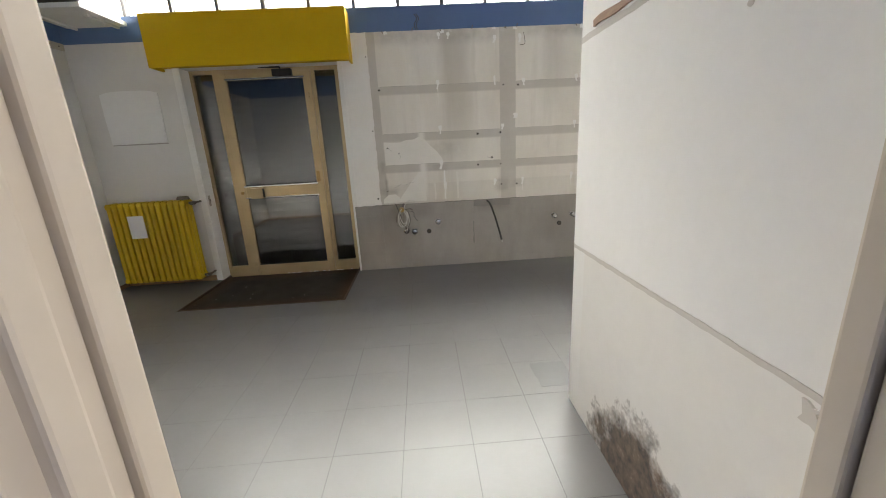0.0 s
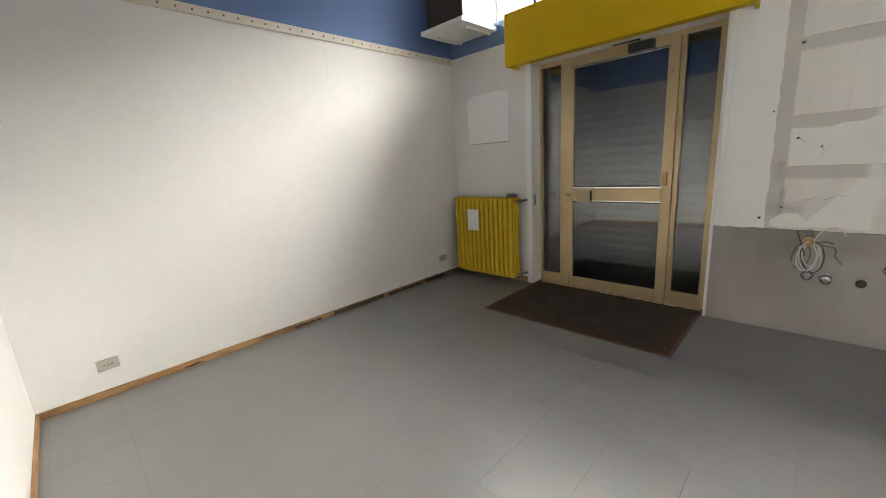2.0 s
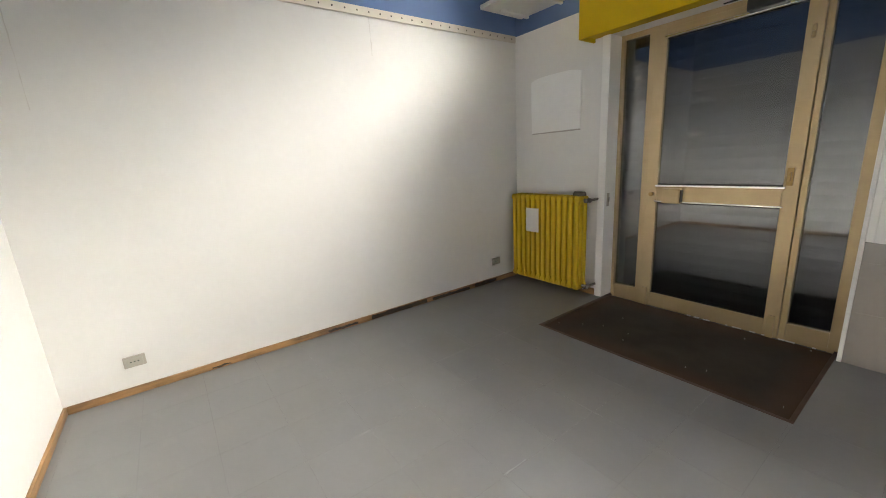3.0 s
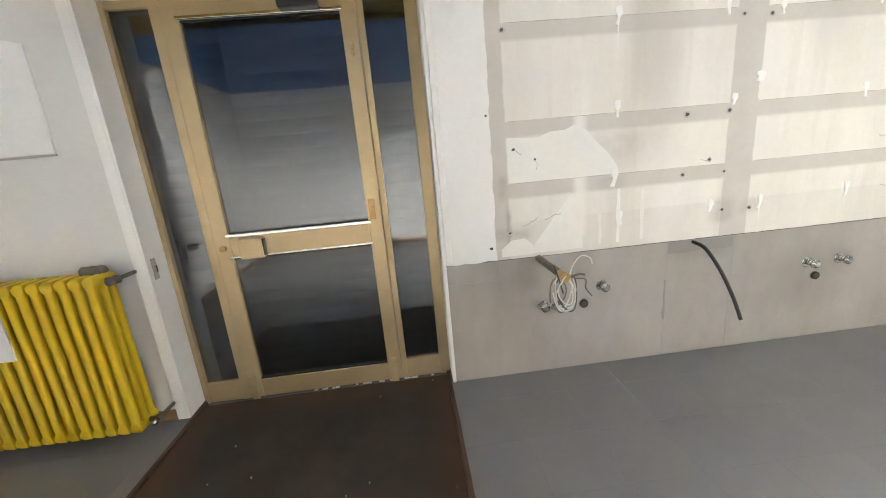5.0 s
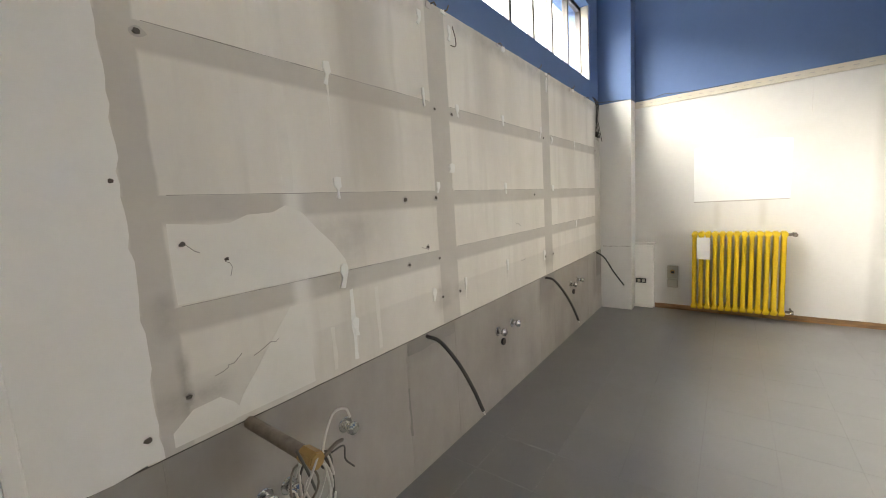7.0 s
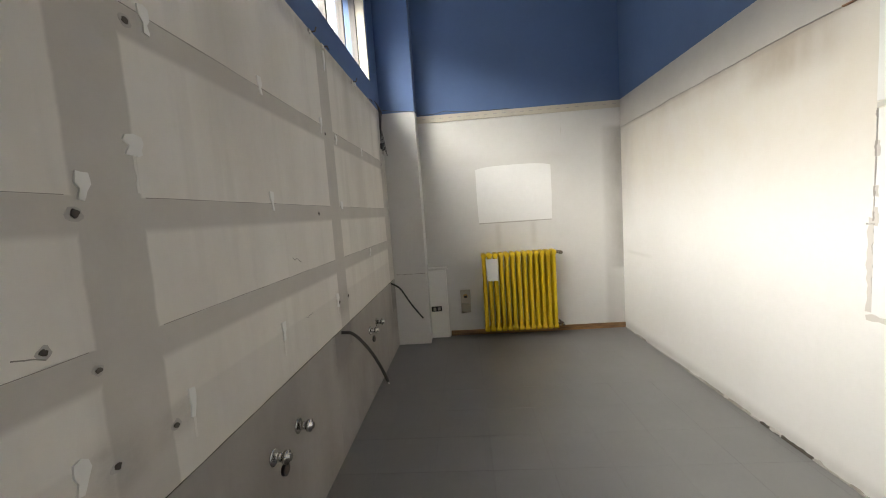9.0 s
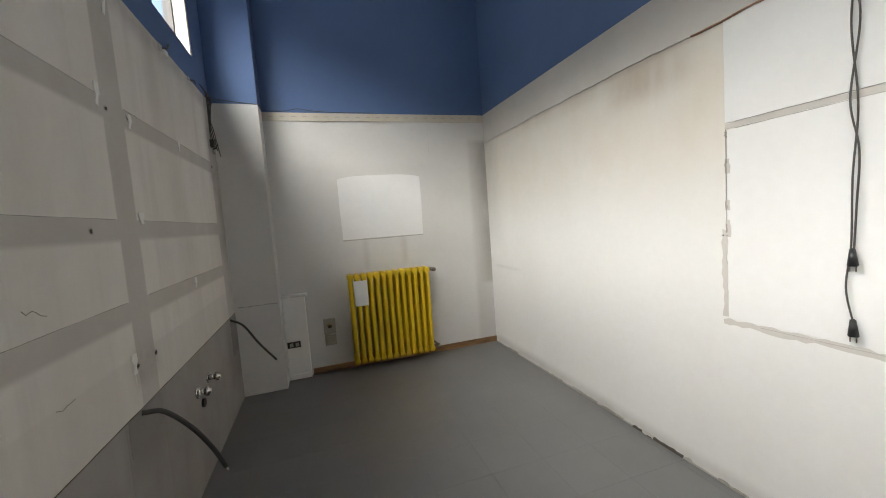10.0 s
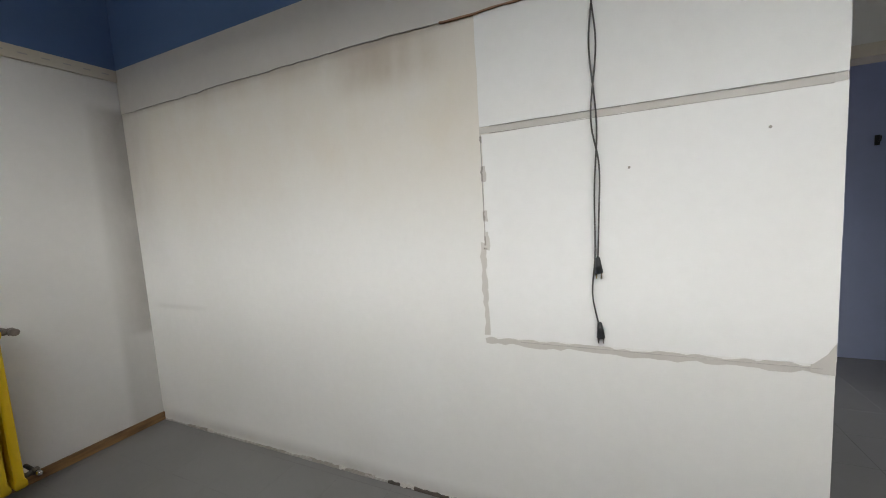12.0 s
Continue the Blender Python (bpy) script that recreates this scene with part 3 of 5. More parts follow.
setting("backdrop", box(-40, 42, 9.0, 9.1, -1.0, 12.5), STREET, "self-glowing plane for the pale street facade beyond the windows", "backdrop")
setting("ground", box(-40, 40, NB + T, 60, -0.3, -0.06), CONCRETE, "pale street ground outside the shop", "ground")


# ---- clerestory window ----
window = thing("window_1", ((WIN_X0 + WIN_X1) / 2, NB, WIN_Z0), "long high clerestory window with dark steel mullions and bright panes", "window")
window["kind"] = "structure"
IW = window.matrix_world.inverted()


def wpart(name, bm, mat, label=""):
    bm.transform(IW)
    return part(name, bm, mat, window, label)


WY = NB + 0.12
bm = bmesh.new()
for z0, z1 in ((WIN_Z0, WIN_Z0 + 0.035), (WIN_Z1 - 0.04, WIN_Z1)):
    box(WIN_X0, WIN_X1, WY - 0.02, WY + 0.03, z0, z1, bm=bm)
wpart("window_frame", bm, STEEL)
mull = [WIN_X0 + 0.02] + [-2.56 + 0.46 * k for k in range(15)] + [WIN_X1 - 0.02]
for k, x in enumerate(mull):
    w = 0.016 if k % 4 else 0.021
    wpart("mullion", box(x - w, x + w, WY - 0.025, WY + 0.035, WIN_Z0 + 0.035, WIN_Z1 - 0.04, 0.004), STEEL)
for a, b in zip(mull, mull[1:]):
    ob = wpart("pane", box(a + 0.016, b - 0.016, WY + 0.002, WY + 0.008, WIN_Z0 + 0.035, WIN_Z1 - 0.04), CLEAR)
    ob.visible_shadow = False
wpart("jamb_strip", box(WIN_X1 - 0.03, WIN_X1 - 0.001, NB + 0.01, WY - 0.026, WIN_Z0 + 0.002, WIN_Z1 - 0.002, 0.004), RAIL, "cream painted end strip")
wpart("blind", box(WIN_X0 + 0.002, WIN_X0 + 0.115, NB + 0.004, NB + 0.04, WIN_Z0 + 0.002, WIN_Z1 - 0.002, 0.004), DARKWOOD, "dark brown board over the end pane")

# ---- glazed entrance door ----
FY = 4.85
door = thing("door_1", (-1.29, FY, 0), "closed glazed entrance door with champagne aluminium frame and sidelights", "door")
door["kind"] = "structure"
ID = door.matrix_world.inverted()


def dpart(name, bm, mat, label="", smooth=False, parent=None):
    bm.transform(ID)
    return part(name, bm, mat, parent or door, label, smooth)


for x0, x1 in ((-2.135, -2.055), (-1.845, -1.787), (-0.80, -0.765), (-0.545, -0.475)):
    dpart("post", box(x0, x1, FY - 0.03, FY + 0.05, -0.0285, 2.31, 0.004), ALU)
dpart("head", box(-2.055, -0.545, FY - 0.026, FY + 0.05, 2.262, 2.31, 0.004), ALU)
dpart("sill", box(-2.055, -0.545, FY - 0.022, FY + 0.05, -0.0285, 0.0, 0.003), ALU)
for x0, x1 in ((-2.055, -1.845), (-0.765, -0.545)):
    dpart("sidelight_rail", box(x0, x1, FY - 0.024, FY + 0.03, 0.0, 0.105, 0.004), ALU)
    dpart("sidelight_pane", box(x0, x1, FY - 0.002, FY + 0.006, 0.105, 2.262), GLASS)
LY = FY - 0.035
for x0, x1 in ((-1.787, -1.70), (-0.887, -0.803)):
    dpart("stile", box(x0, x1, LY - 0.015, LY + 0.035, -0.012, 2.258, 0.005), ALU)
for z0, z1 in ((-0.012, 0.108), (0.918, 1.062), (2.188, 2.258)):
    dpart("rail", box(-1.70, -0.887, LY - 0.012, LY + 0.033, z0, z1, 0.005), ALU)
for z0, z1, in ((0.108, 0.918), (1.062, 2.188)):
    dpart("pane", box(-1.70, -0.887, LY + 0.006, LY + 0.012, z0, z1), GLASS)
    bm = box(-1.70, -0.887, LY - 0.004, LY + 0.005, z0, z0 + 0.01)
    box(-1.70, -0.887, LY - 0.004, LY + 0.005, z1 - 0.01, z1, bm=bm)
    dpart("gasket", bm, BLACK, "black rubber glazing gasket")
    dpart("glazing_bead", box(-1.715, -0.872, LY - 0.021, LY - 0.012, z0 - 0.016 if z0 > 1 else z1, z0 if z0 > 1 else z1 + 0.012, 0.002), CHROME, "thin bright metal bead")
dpart("glazing_bead", box(-1.715, -0.872, LY - 0.024, LY - 0.012, 2.188, 2.206, 0.003), CHROME, "thin bright metal bead")
lock = dpart("lock_case", box(-1.64, -1.505, LY - 0.055, LY - 0.012, 0.915, 1.035, 0.006), ALU, "square champagne metal lock case")
dpart("knob", rod((-1.735, LY - 0.05, 0.985), (-1.735, LY - 0.012, 0.985), 0.017, 16, 0.003), BRASS, "small brass cylinder lock", True)
dpart("pull", box(-1.505, -1.497, LY - 0.05, LY - 0.012, 0.925, 1.025, 0.003), BLACK, "dark edge of the latch", parent=lock)
bm = box(-0.872, -0.835, LY - 0.04, LY - 0.014, 1.07, 1.19, 0.006)
box(-0.862, -0.845, LY - 0.06, LY - 0.038, 1.10, 1.16, 0.004, bm=bm)
dpart("catch", bm, BRASS, "brass-coloured bolt catch")
for z in (2.02, 1.98):
    dpart("hinge", rod((-0.845, LY - 0.02, z - 0.018), (-0.845, LY - 0.02, z + 0.018), 0.011, 12, 0.002), ALU, smooth=True)
for x in (-1.745, -0.845):
    dpart("pivot", box(x - 0.022, x + 0.022, LY - 0.035, LY - 0.014, -0.02, 0.15, 0.006), ALU)
closer = dpart("door_closer", box(-1.19, -0.985, LY - 0.075, LY - 0.014, 2.20, 2.275, 0.012), BLACK, "black overhead door closer")
bm = tube([Vector((-1.10, LY - 0.06, 2.275)), Vector((-1.10, LY - 0.06, 2.292)), Vector((-1.33, LY - 0.045, 2.302))], 0.009)
dpart("closer_arm", bm, BLACK, parent=closer)

# white reveal lining and the roller shutter outside
bm = bmesh.new()
box(DOOR_X0 + 0.001, DOOR_X0 + 0.02, NORTH - 0.012, FY - 0.03, 0.0, DOOR_TOP, 0.004, bm=bm)
box(DOOR_X0 - 0.05, DOOR_X0 + 0.006, NORTH - 0.014, NORTH + 0.008, 0.0, DOOR_TOP, 0.004, bm=bm)
setting("trim_left", bm, WHITE, "white wooden lining of the door reveal", "trim")
setting("trim_right", box(DOOR_X1 - 0.022, DOOR_X1 - 0.001, NORTH - 0.01, FY - 0.03, 0.0, DOOR_TOP, 0.004), WHITE, "white painted lining of the door reveal", "trim")
latch = thing("latch_plate", (DOOR_X0 + 0.02, 4.70, 0.93), "small worn metal latch plate on the reveal", "latch")
part("plate", box(0.0, 0.006, -0.018, 0.018, -0.06, 0.06, 0.002), PLASTIC, latch)
part("tongue", box(0.006, 0.014, -0.007, 0.007, -0.02, 0.02, 0.002), CHROME, latch)

shutter = thing("roller_shutter", (-1.29, NB + T + 0.05, 0), "lowered grey steel roller shutter outside the door", "shutter")
for k in range(27):
    z = 0.02 + k * 0.088
    own = bmesh.new()
    prof = [(0.0, 0.0), (-0.003, 0.02), (-0.005, 0.045), (-0.003, 0.07), (0.0, 0.09)]
    vs = [[own.verts.new((x, y, z + h)) for y, h in prof] + [own.verts.new((x, 0.008, z + h)) for h in (0.09, 0.0)] for x in (-0.95, 0.95)]
    for i in range(7):
        own.faces.new((vs[0][i], vs[0][(i + 1) % 7], vs[1][(i + 1) % 7], vs[1][i]))
    own.faces.new(vs[0][::-1])
    own.faces.new(vs[1])
    part("slat", own, SHUTTER, shutter)
part("guide", box(-1.0, -0.95, -0.05, 0.03, -0.03, 2.4), SHUTTER, shutter)
part("guide", box(0.95, 1.0, -0.05, 0.03, -0.03, 2.4), SHUTTER, shutter)
# added cover, unseen, keeps the daylight lamp from shining in over the slats
part("hood", box(-1.0, 1.0, -0.049, 0.06, 2.403, 2.52, 0.004), SHUTTER, shutter, "added grey cover that blocks daylight above the slats, out of view")
part("bottom_bar", box(-0.95, 0.95, -0.02, 0.02, -0.05, 0.019), SHUTTER, shutter)

crumbs = bmesh.new()
rd = random.Random(44)
for k in range(26):
    x = -1.45 + 0.85 * rd.random() ** 0.8
    merge(crumbs, box(-0.006, 0.004 + 0.022 * rd.random(), -0.004, 0.004, 0.0, 0.006), Matrix.Translation((x, FY - 0.062 + 0.006 * rd.random(), -0.014)))
dpart("plaster_crumbs", crumbs, TAG, "pale crumbs of plaster along the threshold")["kind"] = "stuff"

# yellow box over the door
fascia = thing("shutter_box", (-1.28, NORTH, 2.27), "bright yellow painted shutter box over the door", "shutter box")
part("front_board", box(-0.97, 0.97, -0.21, -0.19, 0.0, 0.475, 0.004), YELLOW_BOX, fascia)
part("side_board", box(-0.97, -0.95, -0.19, 0.006, 0.0, 0.475, 0.003), YELLOW_BOX, fascia)
part("side_board", box(0.95, 0.97, -0.19, 0.006, 0.0, 0.475, 0.003), YELLOW_BOX, fascia)
part("top_board", box(-0.95, 0.95, -0.19, 0.006, 0.455, 0.473), YELLOW_BOX, fascia)
part("bottom_board", box(-0.95, 0.95, -0.19, 0.006, 0.03, 0.045), YELLOW_BOX, fascia)

# door mat
mat_ob = thing("door_mat", ((MX0 + MX1) / 2, (MY0 + MY1) / 2, -0.03), "dark brown worn coir mat sunk in the floor", "door mat")
hx, hy = (MX1 - MX0) / 2, (MY1 - MY0) / 2
bm = bmesh.new()
nx, ny = 60, 40
grid = [[bm.verts.new((-hx + 0.024 + (2 * hx - 0.048) * i / nx, -hy + 0.024 + (2 * hy - 0.048) * j / ny, 0.019 + 0.007 * noise.noise(Vector((i * 0.21, j * 0.2, 0.4))))) for j in range(ny + 1)] for i in range(nx + 1)]
for i in range(nx):
    for j in range(ny):
        bm.faces.new((grid[i][j], grid[i + 1][j], grid[i + 1][j + 1], grid[i][j + 1]))
part("coir_pad", bm, COIR, mat_ob, smooth=True)
bm = box(-hx, hx, -hy, -hy + 0.022, 0.0, 0.033, 0.003)
box(-hx, -hx + 0.022, -hy + 0.022, hy, 0.0, 0.033, 0.003, bm=bm)
box(hx - 0.022, hx, -hy + 0.022, hy, 0.0, 0.033, 0.003, bm=bm)
part("rim", bm, plain("worn_red_brown_wood", (0.085, 0.042, 0.024), (0.03, 0.02, 0.015), rough=0.6, big=5, amount=0.8), mat_ob, "reddish brown worn wooden rim")
rd = random.Random(31)
bm = bmesh.new()
for k in range(11):
    x, y, r = rd.uniform(-hx * 0.92, hx * 0.92), rd.uniform(-hy * 0.9, hy * 0.9), rd.uniform(0.0012, 0.0035)
    box(x - r, x + r * rd.uniform(0.6, 1.8), y - r, y + r * rd.uniform(0.6, 2.2), 0.018, 0.0275, bm=bm)
part("dust_specks", bm, plain("dusty_crumbs", (0.24, 0.22, 0.2), rough=0.9), mat_ob, "pale crumbs of plaster")["kind"] = "stuff"


# ---- radiators ----
def section(x, pitch, z0, z1):
    """One cast section: three flat tubes running between a swelling foot and head that meet the next section."""
    ys = (-0.076, -0.040, -0.018, 0.018, 0.040, 0.076)
    zs = ((z0, 0.28), (z0 + 0.016, 0.42), (z0 + 0.036, 0.42), (z0 + 0.056, 0.31), (z1 - 0.056, 0.31), (z1 - 0.036, 0.42), (z1 - 0.016, 0.42), (z1, 0.26))
    bm = bmesh.new()
    grid = [[[bm.verts.new((x + s * f * pitch, y * (0.86 if j in (0, 7) else 1.0), z)) for y in ys] for j, (z, f) in enumerate(zs)] for s in (-1, 1)]
    for j in range(7):
        for i in range(5):
            if j == 3 and i in (1, 3):
                continue
            for g in grid:
                bm.faces.new((g[j][i], g[j][i + 1], g[j + 1][i + 1], g[j + 1][i]))
    rim = [e for e in bm.edges if len(e.link_faces) == 1]
    pair = {}
    for lo, hi in zip(grid[0], grid[1]):
        for a, b in zip(lo, hi):
            pair[a] = b
    for e in rim:
        a, b = e.verts
        if a in pair and b in pair:
            bm.faces.new((a, b, pair[b], pair[a]))
    bmesh.ops.recalc_face_normals(bm, faces=bm.faces)
    tubes = [e for e in bm.edges if e.calc_length() > 0.3 and e.calc_face_angle(0.0) > 0.9]
    bmesh.ops.bevel(bm, geom=tubes, offset=0.013, segments=3, profile=0.5, affect="EDGES", clamp_overlap=False)
    sharp = [e for e in bm.edges if len(e.link_faces) == 2 and e.calc_face_angle(0.0) > 0.9]
    bmesh.ops.bevel(bm, geom=sharp, offset=0.005, segments=2, profile=0.5, affect="EDGES", clamp_overlap=True)
    return bm


def radiator(name, at, rz, label, valve_side):
    """A column radiator, facing -y, its base at the floor."""
    r = thing(name, at, label, "radiator", "yellow radiators", rz)
    n, w, z0, z1 = 13, 0.83, 0.09, 0.975
    p = w / n
    for k in range(n):
        part("column", section(-w / 2 + p * (k + 0.5), p, z0, z1), YELLOW, r, smooth=True)
    part("tag", box(-0.20 if valve_side > 0 else -0.36, -0.04 if valve_side > 0 else -0.235, -0.092, -0.082, 0.60 if valve_side > 0 else 0.67, 0.842 if valve_side > 0 else 0.915, 0.002), PAPER, r, "blank white card hung on the front")
    for zc in (z0 + 0.026, z1 - 0.026):
        part("nipple", rod((-w / 2 + 0.03, 0, zc), (w / 2 - 0.03, 0, zc), 0.016, 12), YELLOW, r, smooth=True)
    e = w / 2
    for zc, big in ((z1 - 0.035, True), (z0 + 0.035, False)):
        own = rod((e, 0, zc), (e + 0.05, 0, zc), 0.014, 10)
        rod((e + 0.05, 0.0, zc), (e + 0.05, 0.13, zc), 0.011, 10, bm=own)
        rod((e + 0.035, 0, zc), (e + 0.065, 0, zc), 0.021, 10, 0.004, bm=own)
        pipe = part("pipe", own, PIPE, r, "dark corroded valve pipe", True)
        own = rod((e + 0.05, -0.015, zc), (e + 0.05, -0.06, zc), 0.02 if big else 0.013, 12, 0.005)
        part("valve", own, PIPE if big else CHROME, pipe, "dark valve head", True)
    for x in (-w / 4, w / 4):
        part("bracket", box(x - 0.012, x + 0.012, 0.05, 0.155, z0 + 0.01, z0 + 0.03), YELLOW, r)
    return r


rad_w = radiator("radiator", (-2.605, 4.505, 0), 0, "yellow enamelled column radiator beside the entrance door", 1)
own = rod((0.28, 0.035, 0.985), (0.40, 0.035, 0.985), 0.028, 14, 0.01)
part("thermostat_cap", own, PIPE, rad_w, "brown corroded cap on the top", True)
radiator("radiator", (4.735, 3.265, 0), -90, "yellow enamelled column radiator on the end wall", -1)

# clean rectangles on the walls above the radiators
for m, u0, u1, v0, v1, nm in ((ON_N, -2.936, -2.355, 1.58, 2.10, "wall_north"), (ON_E, 2.83, 3.675, 1.31, 1.94, "wall_east")):
    b = thing("wall_panel", m @ Vector(((u0 + u1) / 2, v0, 0)), "thin clean white board on the wall above the radiator", "wall panel", "boards above radiators")
    top = [(u0 + (u1 - u0) * i / 14, v1 - 0.022 + 0.03 * (1 - abs(2 * i / 14 - 1) ** 4) + 0.003 * noise.noise(Vector((i * 0.7, u0, 0)))) for i in range(15)]
    own = outline(m, [(u0 + 0.006, v0), ((u0 + u1) / 2, v0 + 0.003), (u1 - 0.008, v0 + 0.002), (u1, (v0 + v1) / 2)] + top[::-1] + [(u0 - 0.002, (v0 + v1) / 2)], 0.0115, -0.009)
    own.transform(b.matrix_world.inverted())
    part("board", own, PANELWHITE, b)
    # grey strip that paints the shadow under the board's lower edge
    own = ragged(m, u0 + 0.01, u1 - 0.005, v0 - 0.012, v0 - 0.002, 0.010, 0.002, 0.1, -0.009, 6)
    own.transform(b.matrix_world.inverted())
    part("lip", own, GLUE, b, "grey strip for the shadow along the lower edge")

# ---- strips under the blue paint, baseboards ----
bm = bmesh.new()
box(WEST, WEST + 0.014, SW, NORTH, 2.50, 2.565, 0.003, bm=bm)
strip = setting("strip_west", bm, RAIL, "beige perforated metal strip under the blue paint", "wall strip")
bm = bmesh.new()
for k in range(38):
    y = 0.9 + k * 0.1
    rod((WEST + 0.012, y, 2.533), (WEST + 0.0155, y, 2.533), 0.007, 8, bm=bm)
part("hole", bm, DIRT, strip)["kind"] = "stuff"
bm = box(EAST - 0.014, EAST, SOUTH_Y, 4.295, 2.48, 2.558, 0.003)
strip = setting("strip_east", bm, RAIL, "beige perforated metal strip under the blue paint", "wall strip")
bm = bmesh.new()
for k in range(22):
    box(EAST - 0.0148, EAST - 0.012, 2.10 + k * 0.1, 2.14 + k * 0.1, 2.517, 2.524, bm=bm)
part("hole", bm, GLUE, strip)["kind"] = "stuff"

for nm, bm in (("baseboard_west", box(WEST, WEST + 0.016, SW + 0.016, NORTH, 0.0, 0.05, 0.005)),
               ("baseboard_southwest", box(WEST, -0.156, SW, SW + 0.016, 0.0, 0.05, 0.005)),
               ("baseboard_east", box(EAST - 0.016, EAST, SOUTH_Y, 4.07, 0.0, 0.062, 0.005)),
               ("baseboard_north", box(WEST + 0.016, DOOR_X0 - 0.052, NORTH - 0.01, NORTH + 0.008, 0.0, 0.062, 0.004))):
    setting(nm, bm, BASEWOOD, "worn brown wooden baseboard", "baseboard")


CHAR = plain("charred_wood", (0.055, 0.038, 0.026), (0.025, 0.02, 0.016), rough=0.6, big=9, amount=0.8)
ON_WB = wall_frame((WEST + 0.016, 0, 0), (0, 1, 0), (1, 0, 0))
for k, (y0, y1, z0, z1) in enumerate(((2.35, 2.62, 0.008, 0.03), (2.75, 3.35, 0.006, 0.044), (3.42, 3.9, 0.006, 0.036), (3.98, 4.3, 0.006, 0.044), (1.5, 1.62, 0.006, 0.02))):
    part("dark_wear", ragged(ON_WB, y0, y1, z0, z1, 0.0008, 0.006, 0.02, 0.0, 900 + k), CHAR, bpy.data.objects["baseboard_west"], "blackened worn wood")

# ---- the stripped plaster wall with shelf traces ----
PX0, PX1, PZ0, PZ1 = -0.16, 4.63, 0.768, 2.56
board = ragged(ON_N, PX0 - 0.03, PX1, PZ0, PZ1, 0.012, 0.0012, 0.08, -0.008, 3)
panel = setting("stripped_plaster", board, BARE, "stripped grey-beige plaster with traces of removed shelves", "wall panel")
smooth_bit = ragged(ON_N, DOOR_X1 + 0.0285, PX0 + 0.008, PZ0 + 0.0012, PZ1, 0.0132, 0.006, 0.035, -0.008, 4)
setting("trim_pier", box(DOOR_X1, DOOR_X1 + 0.036, NORTH - 0.0135, NORTH + 0.004, 0.768, DOOR_TOP, 0.005), WHITE, "white painted edge strip beside the door", "trim")
setting("wall_pier_paint", smooth_bit, WHITE, "clean white paint between the door and the stripped plaster", "wall")


def on_panel(name, bm, mat, label=""):
    return part(name, bm, mat, panel, label)


rnd = random.Random(11)
# filler smeared over the first bay
on_panel("filler_patch", outline(ON_N, [(-0.06, 1.215), (-0.062, 1.34), (-0.06, 1.462), (0.06, 1.450), (0.12, 1.452), (0.18, 1.475), (0.27, 1.478), (0.325, 1.502), (0.39, 1.47), (0.45, 1.403), (0.52, 1.335), (0.575, 1.26), (0.59, 1.212), (0.3, 1.211)], 0.0008, 0.004), FILLER, "pale smooth filler smeared over the old plaster")
on_panel("filler_patch", outline(ON_N, [(0.30, 1.118), (0.355, 1.12), (0.362, 1.0), (0.37, 0.90), (0.372, 0.79), (0.055, 0.79), (0.09, 0.86), (0.14, 0.92), (0.19, 0.985), (0.25, 1.06)], 0.0009, 0.004), FILLER)
on_panel("filler_patch", outline(ON_N, [(0.055, 0.785), (-0.12, 0.785), (-0.12, 0.83), (-0.06, 0.88), (0.02, 0.885), (0.06, 0.85), (0.08, 0.82)], 0.0007, 0.004), FILLER)
STREAK = plain("pale_streak", (0.775, 0.745, 0.69), (0.68, 0.64, 0.58), rough=0.8, big=3.0, amount=0.5)
for k, (u0, u1, v0, v1, mt) in enumerate(((0.325, 0.365, 1.55, 1.94, STREAK), (0.33, 0.37, 1.213, 1.455, STREAK), (0.58, 0.60, 0.80, 1.12, TAG), (0.47, 0.487, 0.80, 0.985, STREAK), (0.73, 0.75, 0.80, 1.10, STREAK), (0.56, 0.57, 1.82, 1.94, STREAK))):
    on_panel("streak", ragged(ON_N, u0, u1, v0, v1, 0.0006, 0.004, 0.05, 0.004, 700 + k), mt)
EDGE = plain("edge_shade_and_dirt", (0.36, 0.335, 0.30), (0.28, 0.26, 0.23), rough=0.9, big=5.0, amount=0.5)
# thin dark strips put the shadow line above each board trace into colour
for a, b in ((-0.06, 1.235), (1.42, 2.795), (2.98, 4.395)):
    for v in (2.030, 1.545, 1.208):
        on_panel("edge_line", ragged(ON_N, a + 0.01, b - 0.01, v - 0.0005, v + 0.0015, 0.0012, 0.001, 0.08, 0.004, int(v * 100)), EDGE)

TAGS = ((0.568, 2.03, 0.032, 0.09), (0.571, 1.565, 0.036, 0.085), (0.562, 1.19, 0.034, 0.10), (0.60, 0.95, 0.03, 0.08), (1.184, 2.045, 0.02, 0.09), (1.50, 2.02, 0.034, 0.07),
        (1.412, 1.677, 0.05, 0.05), (1.265, 1.566, 0.03, 0.06), (1.172, 0.964, 0.03, 0.07), (1.492, 0.96, 0.025, 0.08), (2.082, 2.04, 0.03, 0.07), (2.081, 1.558, 0.03, 0.08),
        (2.062, 0.988, 0.03, 0.08), (2.93, 2.46, 0.03, 0.12), (2.77, 2.03, 0.03, 0.09), (3.67, 2.01, 0.03, 0.06), (3.014, 1.556, 0.05, 0.05), (3.672, 1.171, 0.04, 0.06), (2.77, 0.96, 0.04, 0.08),
        (0.60, 2.50, 0.03, 0.06), (0.70, 2.50, 0.03, 0.06), (1.19, 2.45, 0.03, 0.07), (1.46, 2.45, 0.03, 0.08), (3.03, 1.99, 0.03, 0.06))
